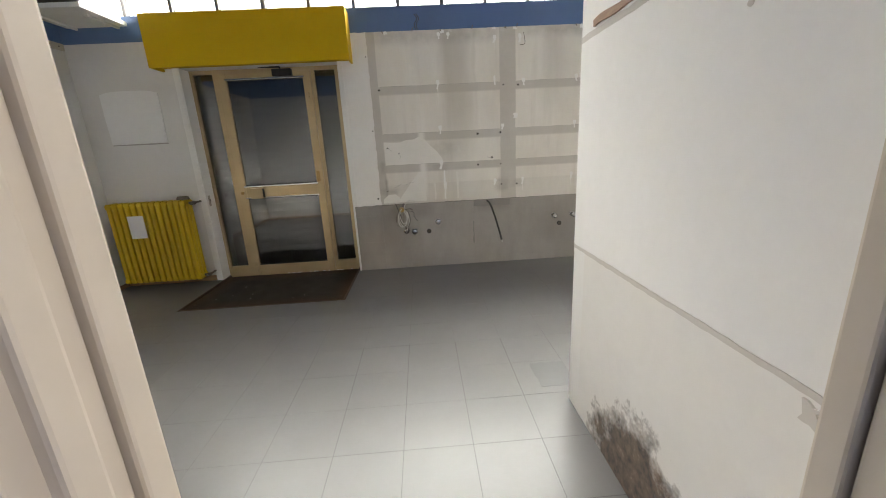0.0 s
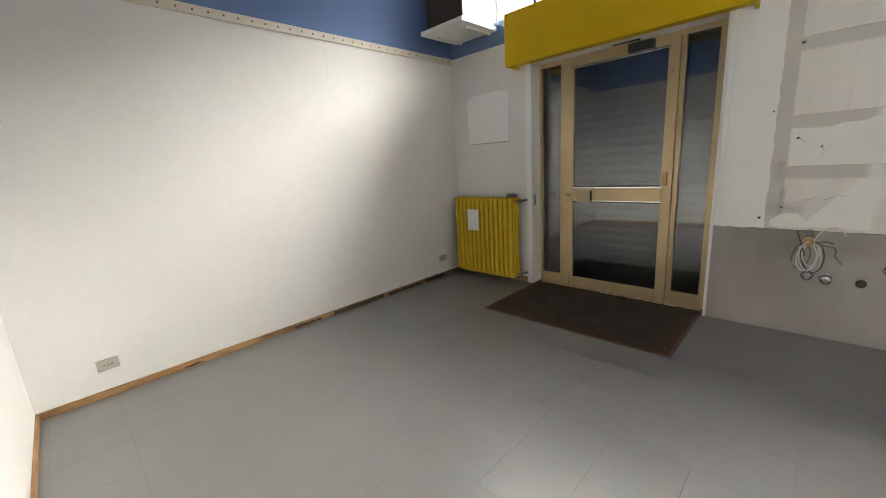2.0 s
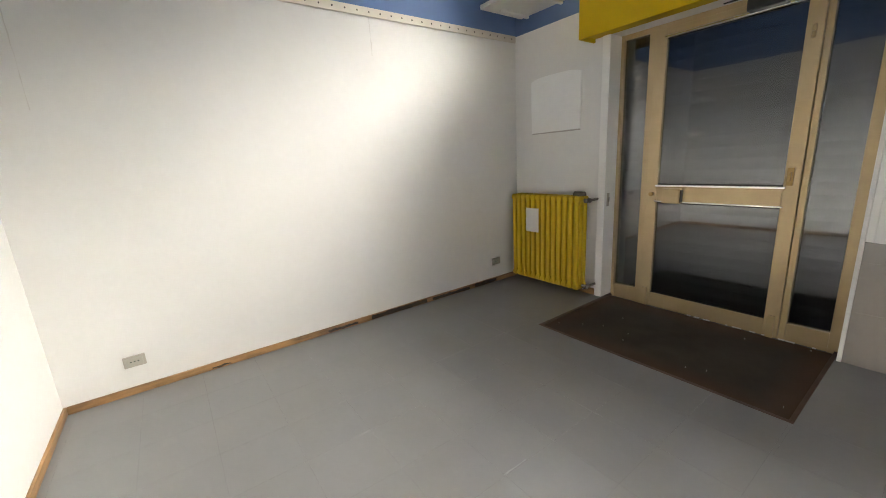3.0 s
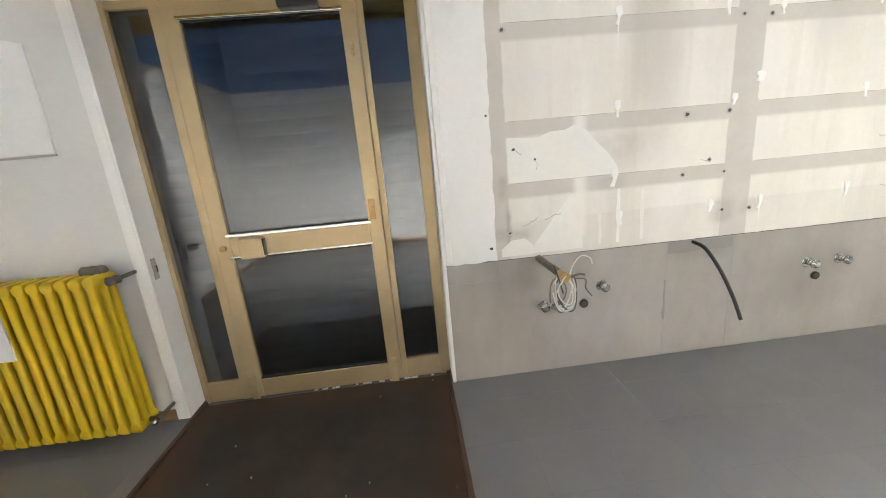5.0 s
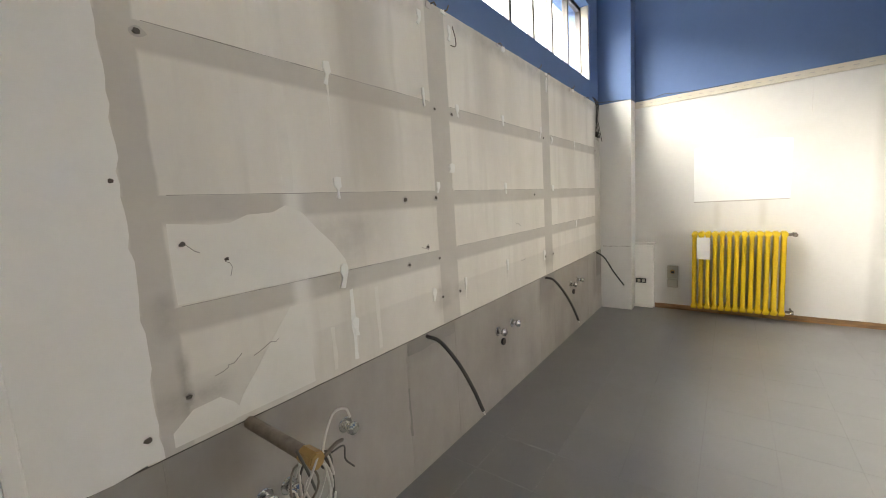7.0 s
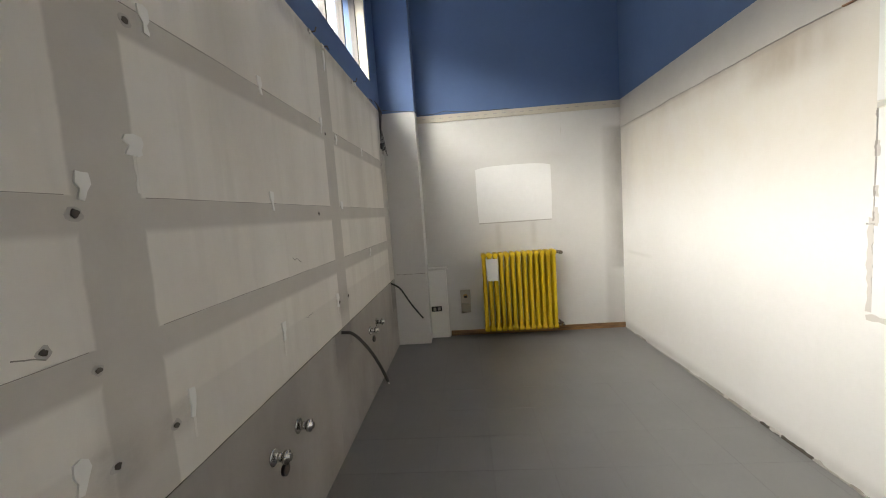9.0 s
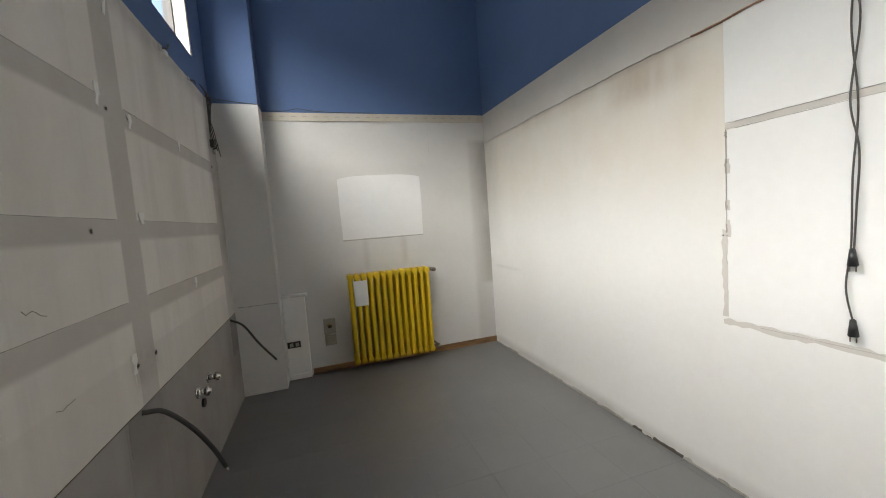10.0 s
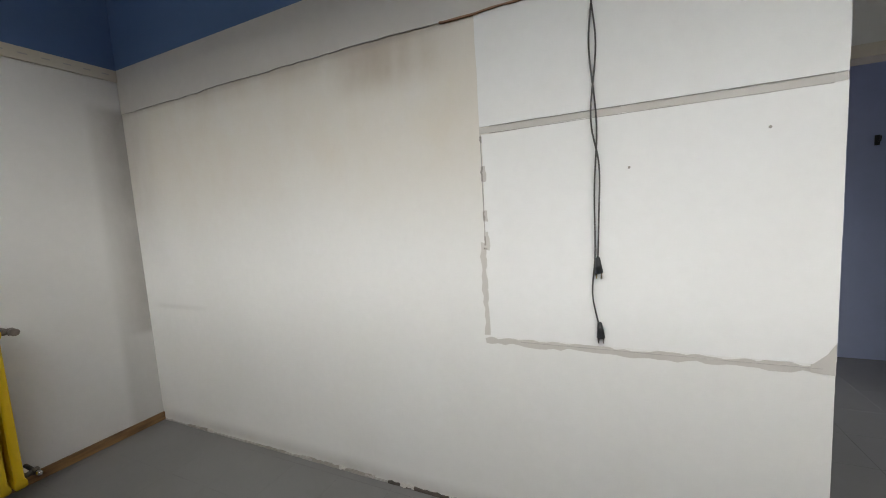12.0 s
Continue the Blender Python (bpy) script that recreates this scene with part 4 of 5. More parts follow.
def torn(u, v, w, h, seed):
    """A torn remnant of paint: a blunt upper part and a narrower foot, some hooked to one side."""
    r = random.Random(seed)
    j = lambda: r.uniform(-0.18, 0.18)
    lean, foot = r.uniform(-0.3, 0.3), r.uniform(0.25, 0.8)
    ring = [(-0.5 + j() + lean, -0.5), (-0.5 * foot + j() * 0.5, -0.1 + j() * 0.4), (-0.55 + j() * 0.4, 0.15 + j() * 0.4), (-0.5 + j() * 0.4, 0.5 + j() * 0.3), (0.0, 0.52 + j() * 0.3), (0.5 + j() * 0.4, 0.46 + j() * 0.3),
            (0.55 + j() * 0.5, 0.1 + j() * 0.4), (0.5 * foot + j() * 0.5, -0.15 + j() * 0.4), (0.4 * foot + lean, -0.45 + j() * 0.3), (0.1 + lean, -0.55)]
    return outline(ON_N, [(u + a * w, v + b * h) for a, b in ring], 0.005, 0.004)


for k, (u, v, w, h) in enumerate(TAGS):
    on_panel("paint_remnant", torn(u, v, w, h, 100 + k), TAG)
    if k % 3 == 0:
        tail = rnd.uniform(0.04, 0.10)
        on_panel("paint_run", ragged(ON_N, u - 0.004, u + 0.004, v - h / 2 - tail, v - h / 2 + 0.01, 0.001, 0.003, 0.02, 0.004, 150 + k), STREAK)
for u, v in ((-0.062, 1.999), (-0.171, 1.586), (1.279, 1.998), (1.441, 1.991), (0.985, 1.503), (1.241, 1.506), (0.094, 1.333), (-0.027, 1.396), (1.141, 1.24), (1.239, 1.162), (0.981, 1.165),
             (1.248, 0.933), (1.424, 0.928), (-0.068, 0.924), (-0.181, 0.845), (3.02, 2.0), (2.83, 1.99), (2.60, 1.50), (2.80, 0.94), (2.98, 0.94), (4.43, 2.0), (-0.17, 2.33)):
    size, turn = rnd.uniform(0.007, 0.0115), rnd.uniform(0, 6)
    blob = lambda k, seed: [(u + k * size * (1.0 + 0.5 * noise.noise(Vector((math.cos(a) * 1.3 + seed, math.sin(a) * 1.3, u * 7)))) * math.cos(a + turn), v + k * 0.85 * size * (1.0 + 0.5 * noise.noise(Vector((math.sin(a) + seed, math.cos(a), v * 7)))) * math.sin(a + turn))
                            for a in (2 * math.pi * i / 14 for i in range(14))]
    on_panel("crumbled_rim", outline(ON_N, blob(1.9, 0.0), 0.0006, 0.004), GLUE)
    on_panel("anchor_hole", outline(ON_N, blob(1.0, 5.0), 0.0022, 0.004), DIRT, "dark broken wall plug")


def squiggle(u, v, du, dv, n, seed):
    r = random.Random(seed)
    pts = [ON_N @ Vector((u + du * i / n + r.uniform(-0.008, 0.008), v + dv * i / n + r.uniform(-0.008, 0.008), 0.0045)) for i in range(n + 1)]
    return tube(pts, 0.0014, 5)


for k, (u, v, du, dv, n) in enumerate(((0.02, 0.965, 0.09, 0.035, 6), (0.15, 0.985, 0.09, 0.03, 6), (2.22, 1.29, 0.10, -0.03, 5), (2.30, 0.98, 0.08, 0.0, 4), (1.09, 1.25, 0.05, -0.02, 3), (-0.02, 1.395, 0.03, -0.03, 3), (0.096, 1.33, 0.01, -0.05, 3))):
    on_panel("scratch", squiggle(u, v, du, dv, n, 200 + k), EDGE)
# screws and hook stubs along the top edge
for k, u in enumerate((0.02, 0.33, 0.62, 0.95, 1.30, 1.42, 2.05, 2.75, 2.95, 3.6, 4.1, 4.45)):
    q = ON_N @ Vector((u, 2.555, 0.0))
    own = tube([q, q + Vector((0, -0.03, 0.0)), q + Vector((0.008, -0.036, 0.025 if k % 2 else -0.02))], 0.0045, 6)
    on_panel("hook_screw", own, PIPE, "rusty screw hook")
for k, u in enumerate((-0.02, 0.05, 0.31, 0.64, 0.72, 1.18, 1.27, 1.40, 2.04, 2.12, 2.72, 2.92, 3.55, 3.64, 4.05)):
    on_panel("plaster_lump", ragged(ON_N, u - 0.016, u + 0.02, 2.525 + 0.008 * (k % 3), 2.556, 0.009, 0.007, 0.012, 0.004, 1000 + k), TAG if k % 2 else GREYBAND)
q = ON_N @ Vector((1.5, 2.50, 0.004))
on_panel("wire_hook", tube(spline([q, q + Vector((0.01, -0.01, -0.06)), q + Vector((0.01, -0.01, -0.11)), q + Vector((-0.04, -0.01, -0.12))]), 0.003, 6), PIPE)
q = ON_N @ Vector((0.37, 2.56, 0.006))
for off in (0.0, 0.02):
    on_panel("wire_stub", tube(spline([q + Vector((off, 0, 0)), q + Vector((off - 0.012, -0.02, 0.05)), q + Vector((off + 0.015, -0.012, 0.10)), q + Vector((off - 0.01, -0.01, 0.15))]), 0.004, 6), GREYCABLE, "grey wire end")

bundle = thing("loose_wires", (4.46, NORTH - 0.004, 2.1), "dark loose wires hanging in the corner by the pier", "wires")
for k in range(4):
    x = -0.06 + 0.04 * k
    part("wire", tube(spline([(x - 0.10, -0.014, 0.50), (x, -0.025, 0.44), (x + 0.02 - 0.02 * k, -0.02, 0.27), (x - 0.01, -0.025, 0.13 + 0.03 * k), (x - 0.07 + 0.05 * k, -0.04, 0.10 - 0.03 * k)]), 0.0034, 6), RUBBER, bundle)
part("junction", box(-0.02, 0.03, -0.03, -0.004, 0.06, 0.12, 0.004), GREYCABLE, bundle, "small dark connector")
part("conduit", box(0.075, 0.105, -0.022, 0.002, 0.02, 0.43, 0.006), GREYBAND, bundle, "pale plastered conduit")
for z, l in ((0.415, 0.07), (0.10, 0.08), (0.06, 0.05)):
    part("clip", tube([Vector((0.07, -0.006, z)), Vector((0.05, -0.03, z)), Vector((0.05 - l, -0.045, z + 0.012))], 0.0055, 6), RUBBER, bundle, "dark metal clip")
part("wire", tube(spline([(0.02, -0.03, 0.46), (0.14, -0.10, 0.475), (0.175, -0.25, 0.468), (0.174, -0.37, 0.45), (0.29, -0.375, 0.455), (0.40, -0.40, 0.468), (0.40, -0.56, 0.470), (0.40, -0.68, 0.492), (0.40, -0.80, 0.476), (0.402, -1.0, 0.464), (0.402, -1.4, 0.463)]), 0.003, 6), GREYCABLE, bundle, "thin wire along the blue paint edge")

# ---- grey wainscot ----
wains = setting("wainscot", box(DOOR_X1, 4.64, NB - 0.004, NB, 0.0, 0.768), GROUT, "grey painted lower wall with old plumbing outlets", "wainscot")
WTOP = 0.764
pieces = []
for z0, z1 in ((0.001, 0.3357), (0.3363, 0.6437), (0.6443, WTOP)):
    pieces.append((DOOR_X1 + 0.001, -0.156, z0, z1))
for a, b in ((-0.154, 0.905), (0.907, 1.344), (1.346, 2.64), (2.642, 2.98), (2.982, 4.06), (4.062, 4.639)):
    pieces.append((a, b, 0.001, WTOP))
for a, b, z0, z1 in pieces:
    part("panel", box(a - 0.0009, b + 0.0009, NB - 0.012, NB - 0.004, z0, z1, 0.0012, 1), WAINSCOT, wains)
# flush dark strip, its colour standing for the shade in the gap
setting("shadow_gap", box(DOOR_X1, 4.639, NORTH - 0.002, NB - 0.012, 0.7645, 0.7675), DIRT, "dark strip for the shaded gap between plaster and wainscot", "joint")
FACE = NB - 0.012
ON_NW = wall_frame((0, FACE, 0), (1, 0, 0), (0, -1, 0))
for k, (u0, u1, v0, v1) in enumerate(((0.915, 1.34, 0.69, 0.76), (2.66, 2.97, 0.62, 0.76), (0.90, 0.915, 0.25, 0.52), (4.42, 4.63, 0.45, 0.76))):
    part("stain", ragged(ON_NW, u0, u1, v0, v1, 0.0015, 0.006, 0.05, 0.0, 300 + k), plain("dark_wainscot_stain", (0.26, 0.245, 0.225), rough=0.55) if k == 0 else bpy.data.materials["dark_wainscot_stain"], wains)


def outlet(name, u, v, label):
    o = thing(name, (u, FACE, v), label, "pipe outlet", "capped water outlets")
    part("collar", rod((0, 0, 0), (0, -0.008, 0), 0.034, 18, 0.003), CHROME, o, smooth=True)
    plug = part("plug", rod((0, -0.008, 0), (0, -0.045, 0), 0.018, 14, 0.004), CHROME, o, smooth=True)
    part("cap", rod((0, -0.036, 0), (0, -0.074, 0), 0.027, 20, 0.012), CHROME, plug, smooth=True)
    return o


for u, v in ((0.115, 0.455), (0.21, 0.44), (0.49, 0.54), (1.867, 0.531), (2.092, 0.532), (3.444, 0.55), (3.67, 0.554)):
    outlet("water_outlet", u, v, "chrome capped water outlet in the grey wall")
for u, v in ((0.377, 0.432), (1.935, 0.432), (3.523, 0.454)):
    o = thing("drain_outlet", (u, FACE, v), "open dark drain pipe end in the grey wall", "drain", "drain outlets")
    own = rod((0, 0.0, 0), (0, -0.014, 0), 0.026, 18)
    part("pipe_ring", own, BLACK, o, smooth=True)
    part("bore", rod((0, -0.0145, 0), (0, -0.0155, 0), 0.019, 16), DIRT, o)

stub = thing("pipe_stub", (0.10, FACE, 0.755), "rusty pipe stub jutting from the wall with coiled white wires", "pipe")
part("pipe", rod((0, 0.0, 0), (0, -0.37, 0.005), 0.021, 14, 0.003), PIPE, stub, smooth=True)
part("fitting", rod((0, -0.33, 0.004), (0, -0.40, 0.006), 0.027, 8, 0.004), BRASS, stub, "tarnished threaded fitting")
rr = random.Random(5)
for k in range(6):
    cx, cz, R = rr.uniform(-0.028, 0.028), -0.085 + rr.uniform(-0.02, 0.015), 0.092 + rr.uniform(-0.022, 0.014)
    yy, lean = -0.385 + 0.009 * k, rr.uniform(-0.35, 0.35)
    pts = [Vector((cx + R * 0.52 * math.cos(a) + lean * 0.4 * R * math.sin(a), yy + 0.02 * math.sin(2 * a + k), cz + R * math.sin(a))) for a in (2 * math.pi * i / 28 + k for i in range(27))]
    part("wire_coil", tube(pts, 0.0036, 6), (PALECABLE, PALECABLE, GREYCABLE, PALECABLE, PIPE, PALECABLE)[k], stub, "coiled pale flex", True)
for pts, rad, mt in (([(0.02, -0.39, 0.0), (0.04, -0.39, 0.06), (0.09, -0.37, 0.10), (0.14, -0.36, 0.085), (0.155, -0.36, 0.05)], 0.0036, PALECABLE),
                     ([(0.06, -0.38, -0.01), (0.12, -0.36, -0.03), (0.125, -0.355, -0.08), (0.16, -0.35, -0.13)], 0.003, GREYCABLE),
                     ([(-0.01, -0.39, -0.08), (-0.035, -0.40, 0.0), (-0.06, -0.40, 0.075)], 0.004, GREYCABLE),
                     ([(0.03, -0.39, 0.0), (0.075, -0.385, 0.012), (0.11, -0.37, 0.0)], 0.006, PIPE)):
    part("wire_end", tube(spline(pts), rad, 6), mt, stub, smooth=True)

for u, ex, ey, ez, rad in ((1.075, 1.184, 4.379, 0.339, 0.0105), (2.775, 2.999, 4.437, 0.316, 0.0105), (4.43, 4.428, 4.34, 0.356, 0.009)):
    c = thing("cable_stub", (u, FACE, 0.75), "thick dark cable bending out of the wall", "cable", "dark cable stubs")
    d = Vector((ex - u, ey - FACE, ez - 0.75))
    pts = spline([(0, 0, 0), (d.x * 0.16, d.y * 0.30, d.z * 0.06), (d.x * 0.45, d.y * 0.62, d.z * 0.34), (d.x * 0.75, d.y * 0.85, d.z * 0.68), tuple(d)])
    if u > 4:
        pts = spline([(0, 0, 0), (d.x * 0.3, d.y * 0.3, d.z * 0.16), (d.x * 0.62, d.y * 0.62, d.z * 0.58), tuple(d)])
    part("sheath", tube(pts, rad, 9), RUBBER, c, smooth=True)
    part("core", tube([pts[-1], pts[-1] + (pts[-1] - pts[-2]).normalized() * 0.025], 0.005, 6), PALECABLE, c, "bare pale wire ends")

# ---- sockets and boxes ----
def wall_socket(m, u, v, w, h, mat, label):
    s = thing("wall_socket", m @ Vector((u, v, 0)), label, "socket", "wall sockets")
    inv = s.matrix_world.inverted()
    def add(name, bm, mt, parent=s):
        bm.transform(inv @ m)
        return part(name, bm, mt, parent)
    add("plate", box(u - w / 2, u + w / 2, v - h / 2, v + h / 2, 0, 0.012, 0.004), mat)
    insert = add("insert", box(u - w / 2 + 0.014, u + w / 2 - 0.014, v - h / 2 + 0.014, v + h / 2 - 0.014, 0.012, 0.015, 0.002), mat)
    for du in (-w * 0.17, 0.0, w * 0.17):
        add("pin_hole", rod((u + du, v, 0.014), (u + du, v, 0.0158), 0.0045, 8), BLACK, insert)


wall_socket(ON_W, 1.10, 0.222, 0.115, 0.075, PLASTIC, "grey-beige plastic wall socket above the baseboard")
wall_socket(ON_W, 4.31, 0.232, 0.115, 0.075, PLASTIC, "grey-beige plastic wall socket near the radiator")

eb = thing("wall_box", ON_E @ Vector((3.877, 0.41, 0)), "beige plastic double switch box on the end wall", "switch box")
upper = part("housing", box(-0.035, 0.0, -0.058, 0.058, -0.02, 0.135, 0.006), PLASTIC, eb)
part("dial", rod((-0.035, 0.0, 0.065), (-0.046, 0.0, 0.065), 0.026, 16, 0.003), BRASS, upper, "round brownish dial", True)
part("window", box(-0.049, -0.045, -0.017, 0.017, 0.046, 0.072, 0.002), BLACK, upper, "small dark square window")
lower = part("housing", box(-0.03, 0.0, -0.055, 0.055, -0.135, -0.026, 0.006), PLASTIC, eb)
part("cover", box(-0.034, -0.03, -0.042, 0.042, -0.115, -0.045, 0.003), PLASTIC, lower)

ledge = thing("pier_boxing", (EAST, 4.185, 0), "low plastered boxing with a small ledge beside the pier", "boxing")
part("casing", box(-0.05, 0.0, -0.10, 0.109, 0.0, 0.80, 0.008), WHITE, ledge)
part("ledge", box(-0.085, 0.0, -0.125, 0.109, 0.805, 0.835, 0.013), AGED, ledge, "dusty rounded ledge")
part("skirting", box(-0.058, -0.05, -0.10, 0.109, 0.0, 0.05, 0.003), WHITE, ledge)
s = thing("wall_socket", (EAST - 0.05, 4.222, 0.345), "dark socket without its cover plate on the boxing", "socket", "wall sockets")
part("plate", box(-0.008, 0.0, -0.06, 0.06, -0.03, 0.03, 0.003), BLACK, s)
for y in (-0.03, 0.022):
    part("insert", box(-0.013, -0.008, y - 0.016, y + 0.016, -0.018, 0.018, 0.002), PLASTIC, s, "pale socket insert")
part("crack", ragged(wall_frame((4.64, 0, 0), (0, 1, 0), (-1, 0, 0)), 4.31, 4.63, 0.80, 0.808, 0.002, 0.004, 0.03, 0.0, 401), GLUE, wall_east)
part("hairline_crack", ragged(ON_E, 2.70, 2.703, 2.15, 2.46, 0.0015, 0.002, 0.04, 0.0, 411), GREYBAND, wall_east)
part("hairline_crack", ragged(ON_W, 0.95, 0.953, 1.75, 2.49, 0.0015, 0.003, 0.05, 0.0, 413), GREYBAND, wall_west)
part("hairline_crack", ragged(ON_W, 3.0, 3.003, 2.22, 2.49, 0.0015, 0.002, 0.04, 0.0, 412), GREYBAND, wall_west)

# ---- shelf in the corner with its box ----
sh = thing("wall_shelf", (-2.78, 4.38, 2.70), "white laminate shelf board high in the corner", "shelf")
part("board", box(-0.29, 0.29, -0.27, 0.28, 0.0, 0.04, 0.004), WHITELAM, sh)
for x in (-0.2, 0.2):
    part("bracket", box(x - 0.012, x + 0.012, -0.1, 0.28, -0.02, 0.0), WHITELAM, sh)
cab = thing("speaker_cabinet", (-2.78, 4.40, 2.74), "white box cabinet with a dark brown front on the shelf", "cabinet")
part("carcass", box(-0.24, 0.25, -0.22, 0.25, 0.0, 0.62, 0.006), WHITELAM, cab)
part("front", box(-0.236, 0.246, -0.232, -0.22, 0.006, 0.614, 0.003), DARKWOOD, cab, "dark brown front panel")

# ---- south wall traces ----
def crack_z(u):
    """Height of the wavering crack under the bare band."""
    return 2.266 + 0.013 * noise.noise(Vector((u * 1.9, 0.3, 0))) + 0.005 * noise.noise(Vector((u * 11.0, 1.3, 0)))


us = [PARTX + (EAST - 0.002 - PARTX) * i / 120 for i in range(121)]
part("bare_band", outline(ON_S, [(u, crack_z(u)) for u in us] + [(us[-1], 2.5585), (us[0], 2.5585)], 0.006), GREYBAND, wall_south)
for k, (a, b, up, down) in enumerate(((2.45, 3.3, 0.003, 0.003), (3.2, 4.1, 0.002, 0.002), (4.15, 4.87, 0.003, 0.004))):
    run = [a + (b - a) * i / 40 for i in range(41)]
    thin = lambda u: 0.35 + 0.9 * abs(noise.noise(Vector((u * 7.0, 4.0 + k, 0))))
    part("crack", outline(ON_S, [(u, crack_z(u) - down * thin(u)) for u in run] + [(u, crack_z(u) + up * thin(u)) for u in run[::-1]], 0.0066), GLUE, wall_south)
run = [1.25 + 1.15 * i / 40 for i in range(41)]
part("split_batten", outline(ON_S, [(u, crack_z(u) - 0.004 - 0.003 * noise.noise(Vector((u * 20, 0, 0)))) for u in run] + [(u, crack_z(u) + 0.003) for u in run[::-1]], 0.012), RAWWOOD, wall_south, "splintered reddish wood edge")
part("flush_board", ragged(ON_S, PARTX + 0.001, 2.243, 1.80, 2.262, 0.005, 0.002, 0.1, 0.0, 504), PATCH, wall_south)
part("flush_board", ragged(ON_S, PARTX + 0.001, 2.235, 0.874, 1.768, 0.0046, 0.002, 0.1, 0.0, 505), PATCH, wall_south)
part("glue_strip", ragged(ON_S, PARTX + 0.001, 2.243, 1.772, 1.797, 0.0025, 0.003, 0.06, 0.0, 506), GREYBAND, wall_south)
for z in (1.799, 1.770):
    part("joint_line", ragged(ON_S, 1.1, 2.2, z - 0.0012, z + 0.0012, 0.0055, 0.0006, 0.05, 0.0, 507), GLUE, wall_south)
part("glue_strip", ragged(ON_S, 2.238, 2.262, 0.88, 1.30, 0.0032, 0.008, 0.03, 0.0, 508), GREYBAND, wall_south)
part("glue_strip", ragged(ON_S, 1.12, 2.262, 0.842, 0.868, 0.003, 0.008, 0.03, 0.0, 509), GREYBAND, wall_south)
part("glue_strip", outline(ON_S, [(PARTX + 0.001, 0.84), (1.13, 0.845), (1.13, 0.87), (1.09, 0.91), (PARTX + 0.001, 0.95)], 0.0054), GREYBAND, wall_south)
part("joint_line", ragged(ON_S, 1.1, 2.1, 0.859, 0.861, 0.0055, 0.001, 0.05, 0.0, 510), GLUE, wall_south)
for k, (v0, v1) in enumerate(((1.735, 1.76), (1.57, 1.635), (1.40, 1.44), (1.29, 1.33))):
    part("joint_line", ragged(ON_S, 2.236, 2.244, v0, v1, 0.006, 0.003, 0.012, 0.0, 511 + k), EDGE, wall_south)
part("joint_line", ragged(ON_S, 2.239, 2.2415, 1.32, 1.77, 0.0058, 0.0006, 0.05, 0.0, 516), GLUE, wall_south)
for k, (v, h) in enumerate(((1.60, 0.07), (1.42, 0.045), (1.31, 0.08))):
    part("chipped_edge", ragged(ON_S, 2.222, 2.243, v - h / 2, v + h / 2, 0.0055, 0.004, 0.015, 0.0, 520 + k), GREYBAND, wall_south)
q = ON_S @ Vector((2.235, 1.275, 0.006))
part("nail", rod(q, q + Vector((0, 0.03, 0.004)), 0.004, 8), CHROME, wall_south, "bent bright nail")
for u, v in ((1.253, 1.66), (1.666, 1.572), (2.24, 1.745)):
    q = ON_S @ Vector((u, v, 0.003))
    part("anchor_hole", rod(q, q + Vector((0, 0.004, 0)), 0.005, 8), EDGE, wall_south)
# crumbling foot of the wall
part("crumbled_foot", ragged(ON_S, PARTX + 0.001, EAST - 0.02, 0.0, 0.009, 0.006, 0.003, 0.03, 0.0, 530), GLUE, wall_south)
for k, (u0, u1, h) in enumerate(((4.36, 4.58, 0.016), (3.62, 3.86, 0.012), (2.95, 3.42, 0.018), (2.5, 2.86, 0.016), (2.0, 2.3, 0.012))):
    part("crumbled_foot", ragged(ON_S, u0, u1, 0.0, h, 0.008, 0.005, 0.02, 0.0, 531 + k), DIRT if k == 3 else EDGE, wall_south)
for k in range(7):
    u = (4.45, 4.3, 3.4, 3.15, 2.95, 2.7, 2.45)[k]
    part("crumb", ragged(ON_S, u, u + 0.04 + 0.02 * (k % 3), 0.006, 0.018 + 0.005 * (k % 2), 0.011, 0.005, 0.01, 0.0, 540 + k), GREYBAND if k % 2 else GLUE, wall_south)

# hanging flexes with plugs
flex = thing("hanging_flex", (1.785, SOUTH_Y + 0.012, 2.25), "two dark flexes with plugs hanging down the wall", "cable")
for pts, end in (([(0.0, 0.0, 0.4), (0.004, 0.004, 0.0), (-0.012, 0.006, -0.22), (0.01, 0.008, -0.48), (-0.016, 0.01, -0.66), (-0.012, 0.012, -0.86), (-0.005, 0.01, -1.04)], -1.04),
                 ([(-0.012, 0.0, 0.4), (-0.004, 0.008, 0.0), (0.012, 0.004, -0.22), (-0.01, 0.006, -0.50), (0.002, 0.006, -0.75), (0.004, 0.006, -1.0), (0.016, 0.008, -1.16), (-0.008, 0.008, -1.30)], -1.30)):
    sp = spline(pts, 10)
    part("flex", tube(sp, 0.0032, 8), GREYCABLE, flex, smooth=True)
    e = sp[-1]
    plug = part("plug", rod(e + Vector((0, 0.008, 0.03)), e + Vector((-0.004, 0.012, -0.035)), 0.008, 12, 0.003, r2=0.0165), BLACK, flex, "black plastic plug", True)
    for dx in (-0.009, 0.009):
        part("pin", rod(e + Vector((dx - 0.004, 0.012, -0.035)), e + Vector((dx - 0.004, 0.012, -0.055)), 0.0025, 6), CHROME, plug)

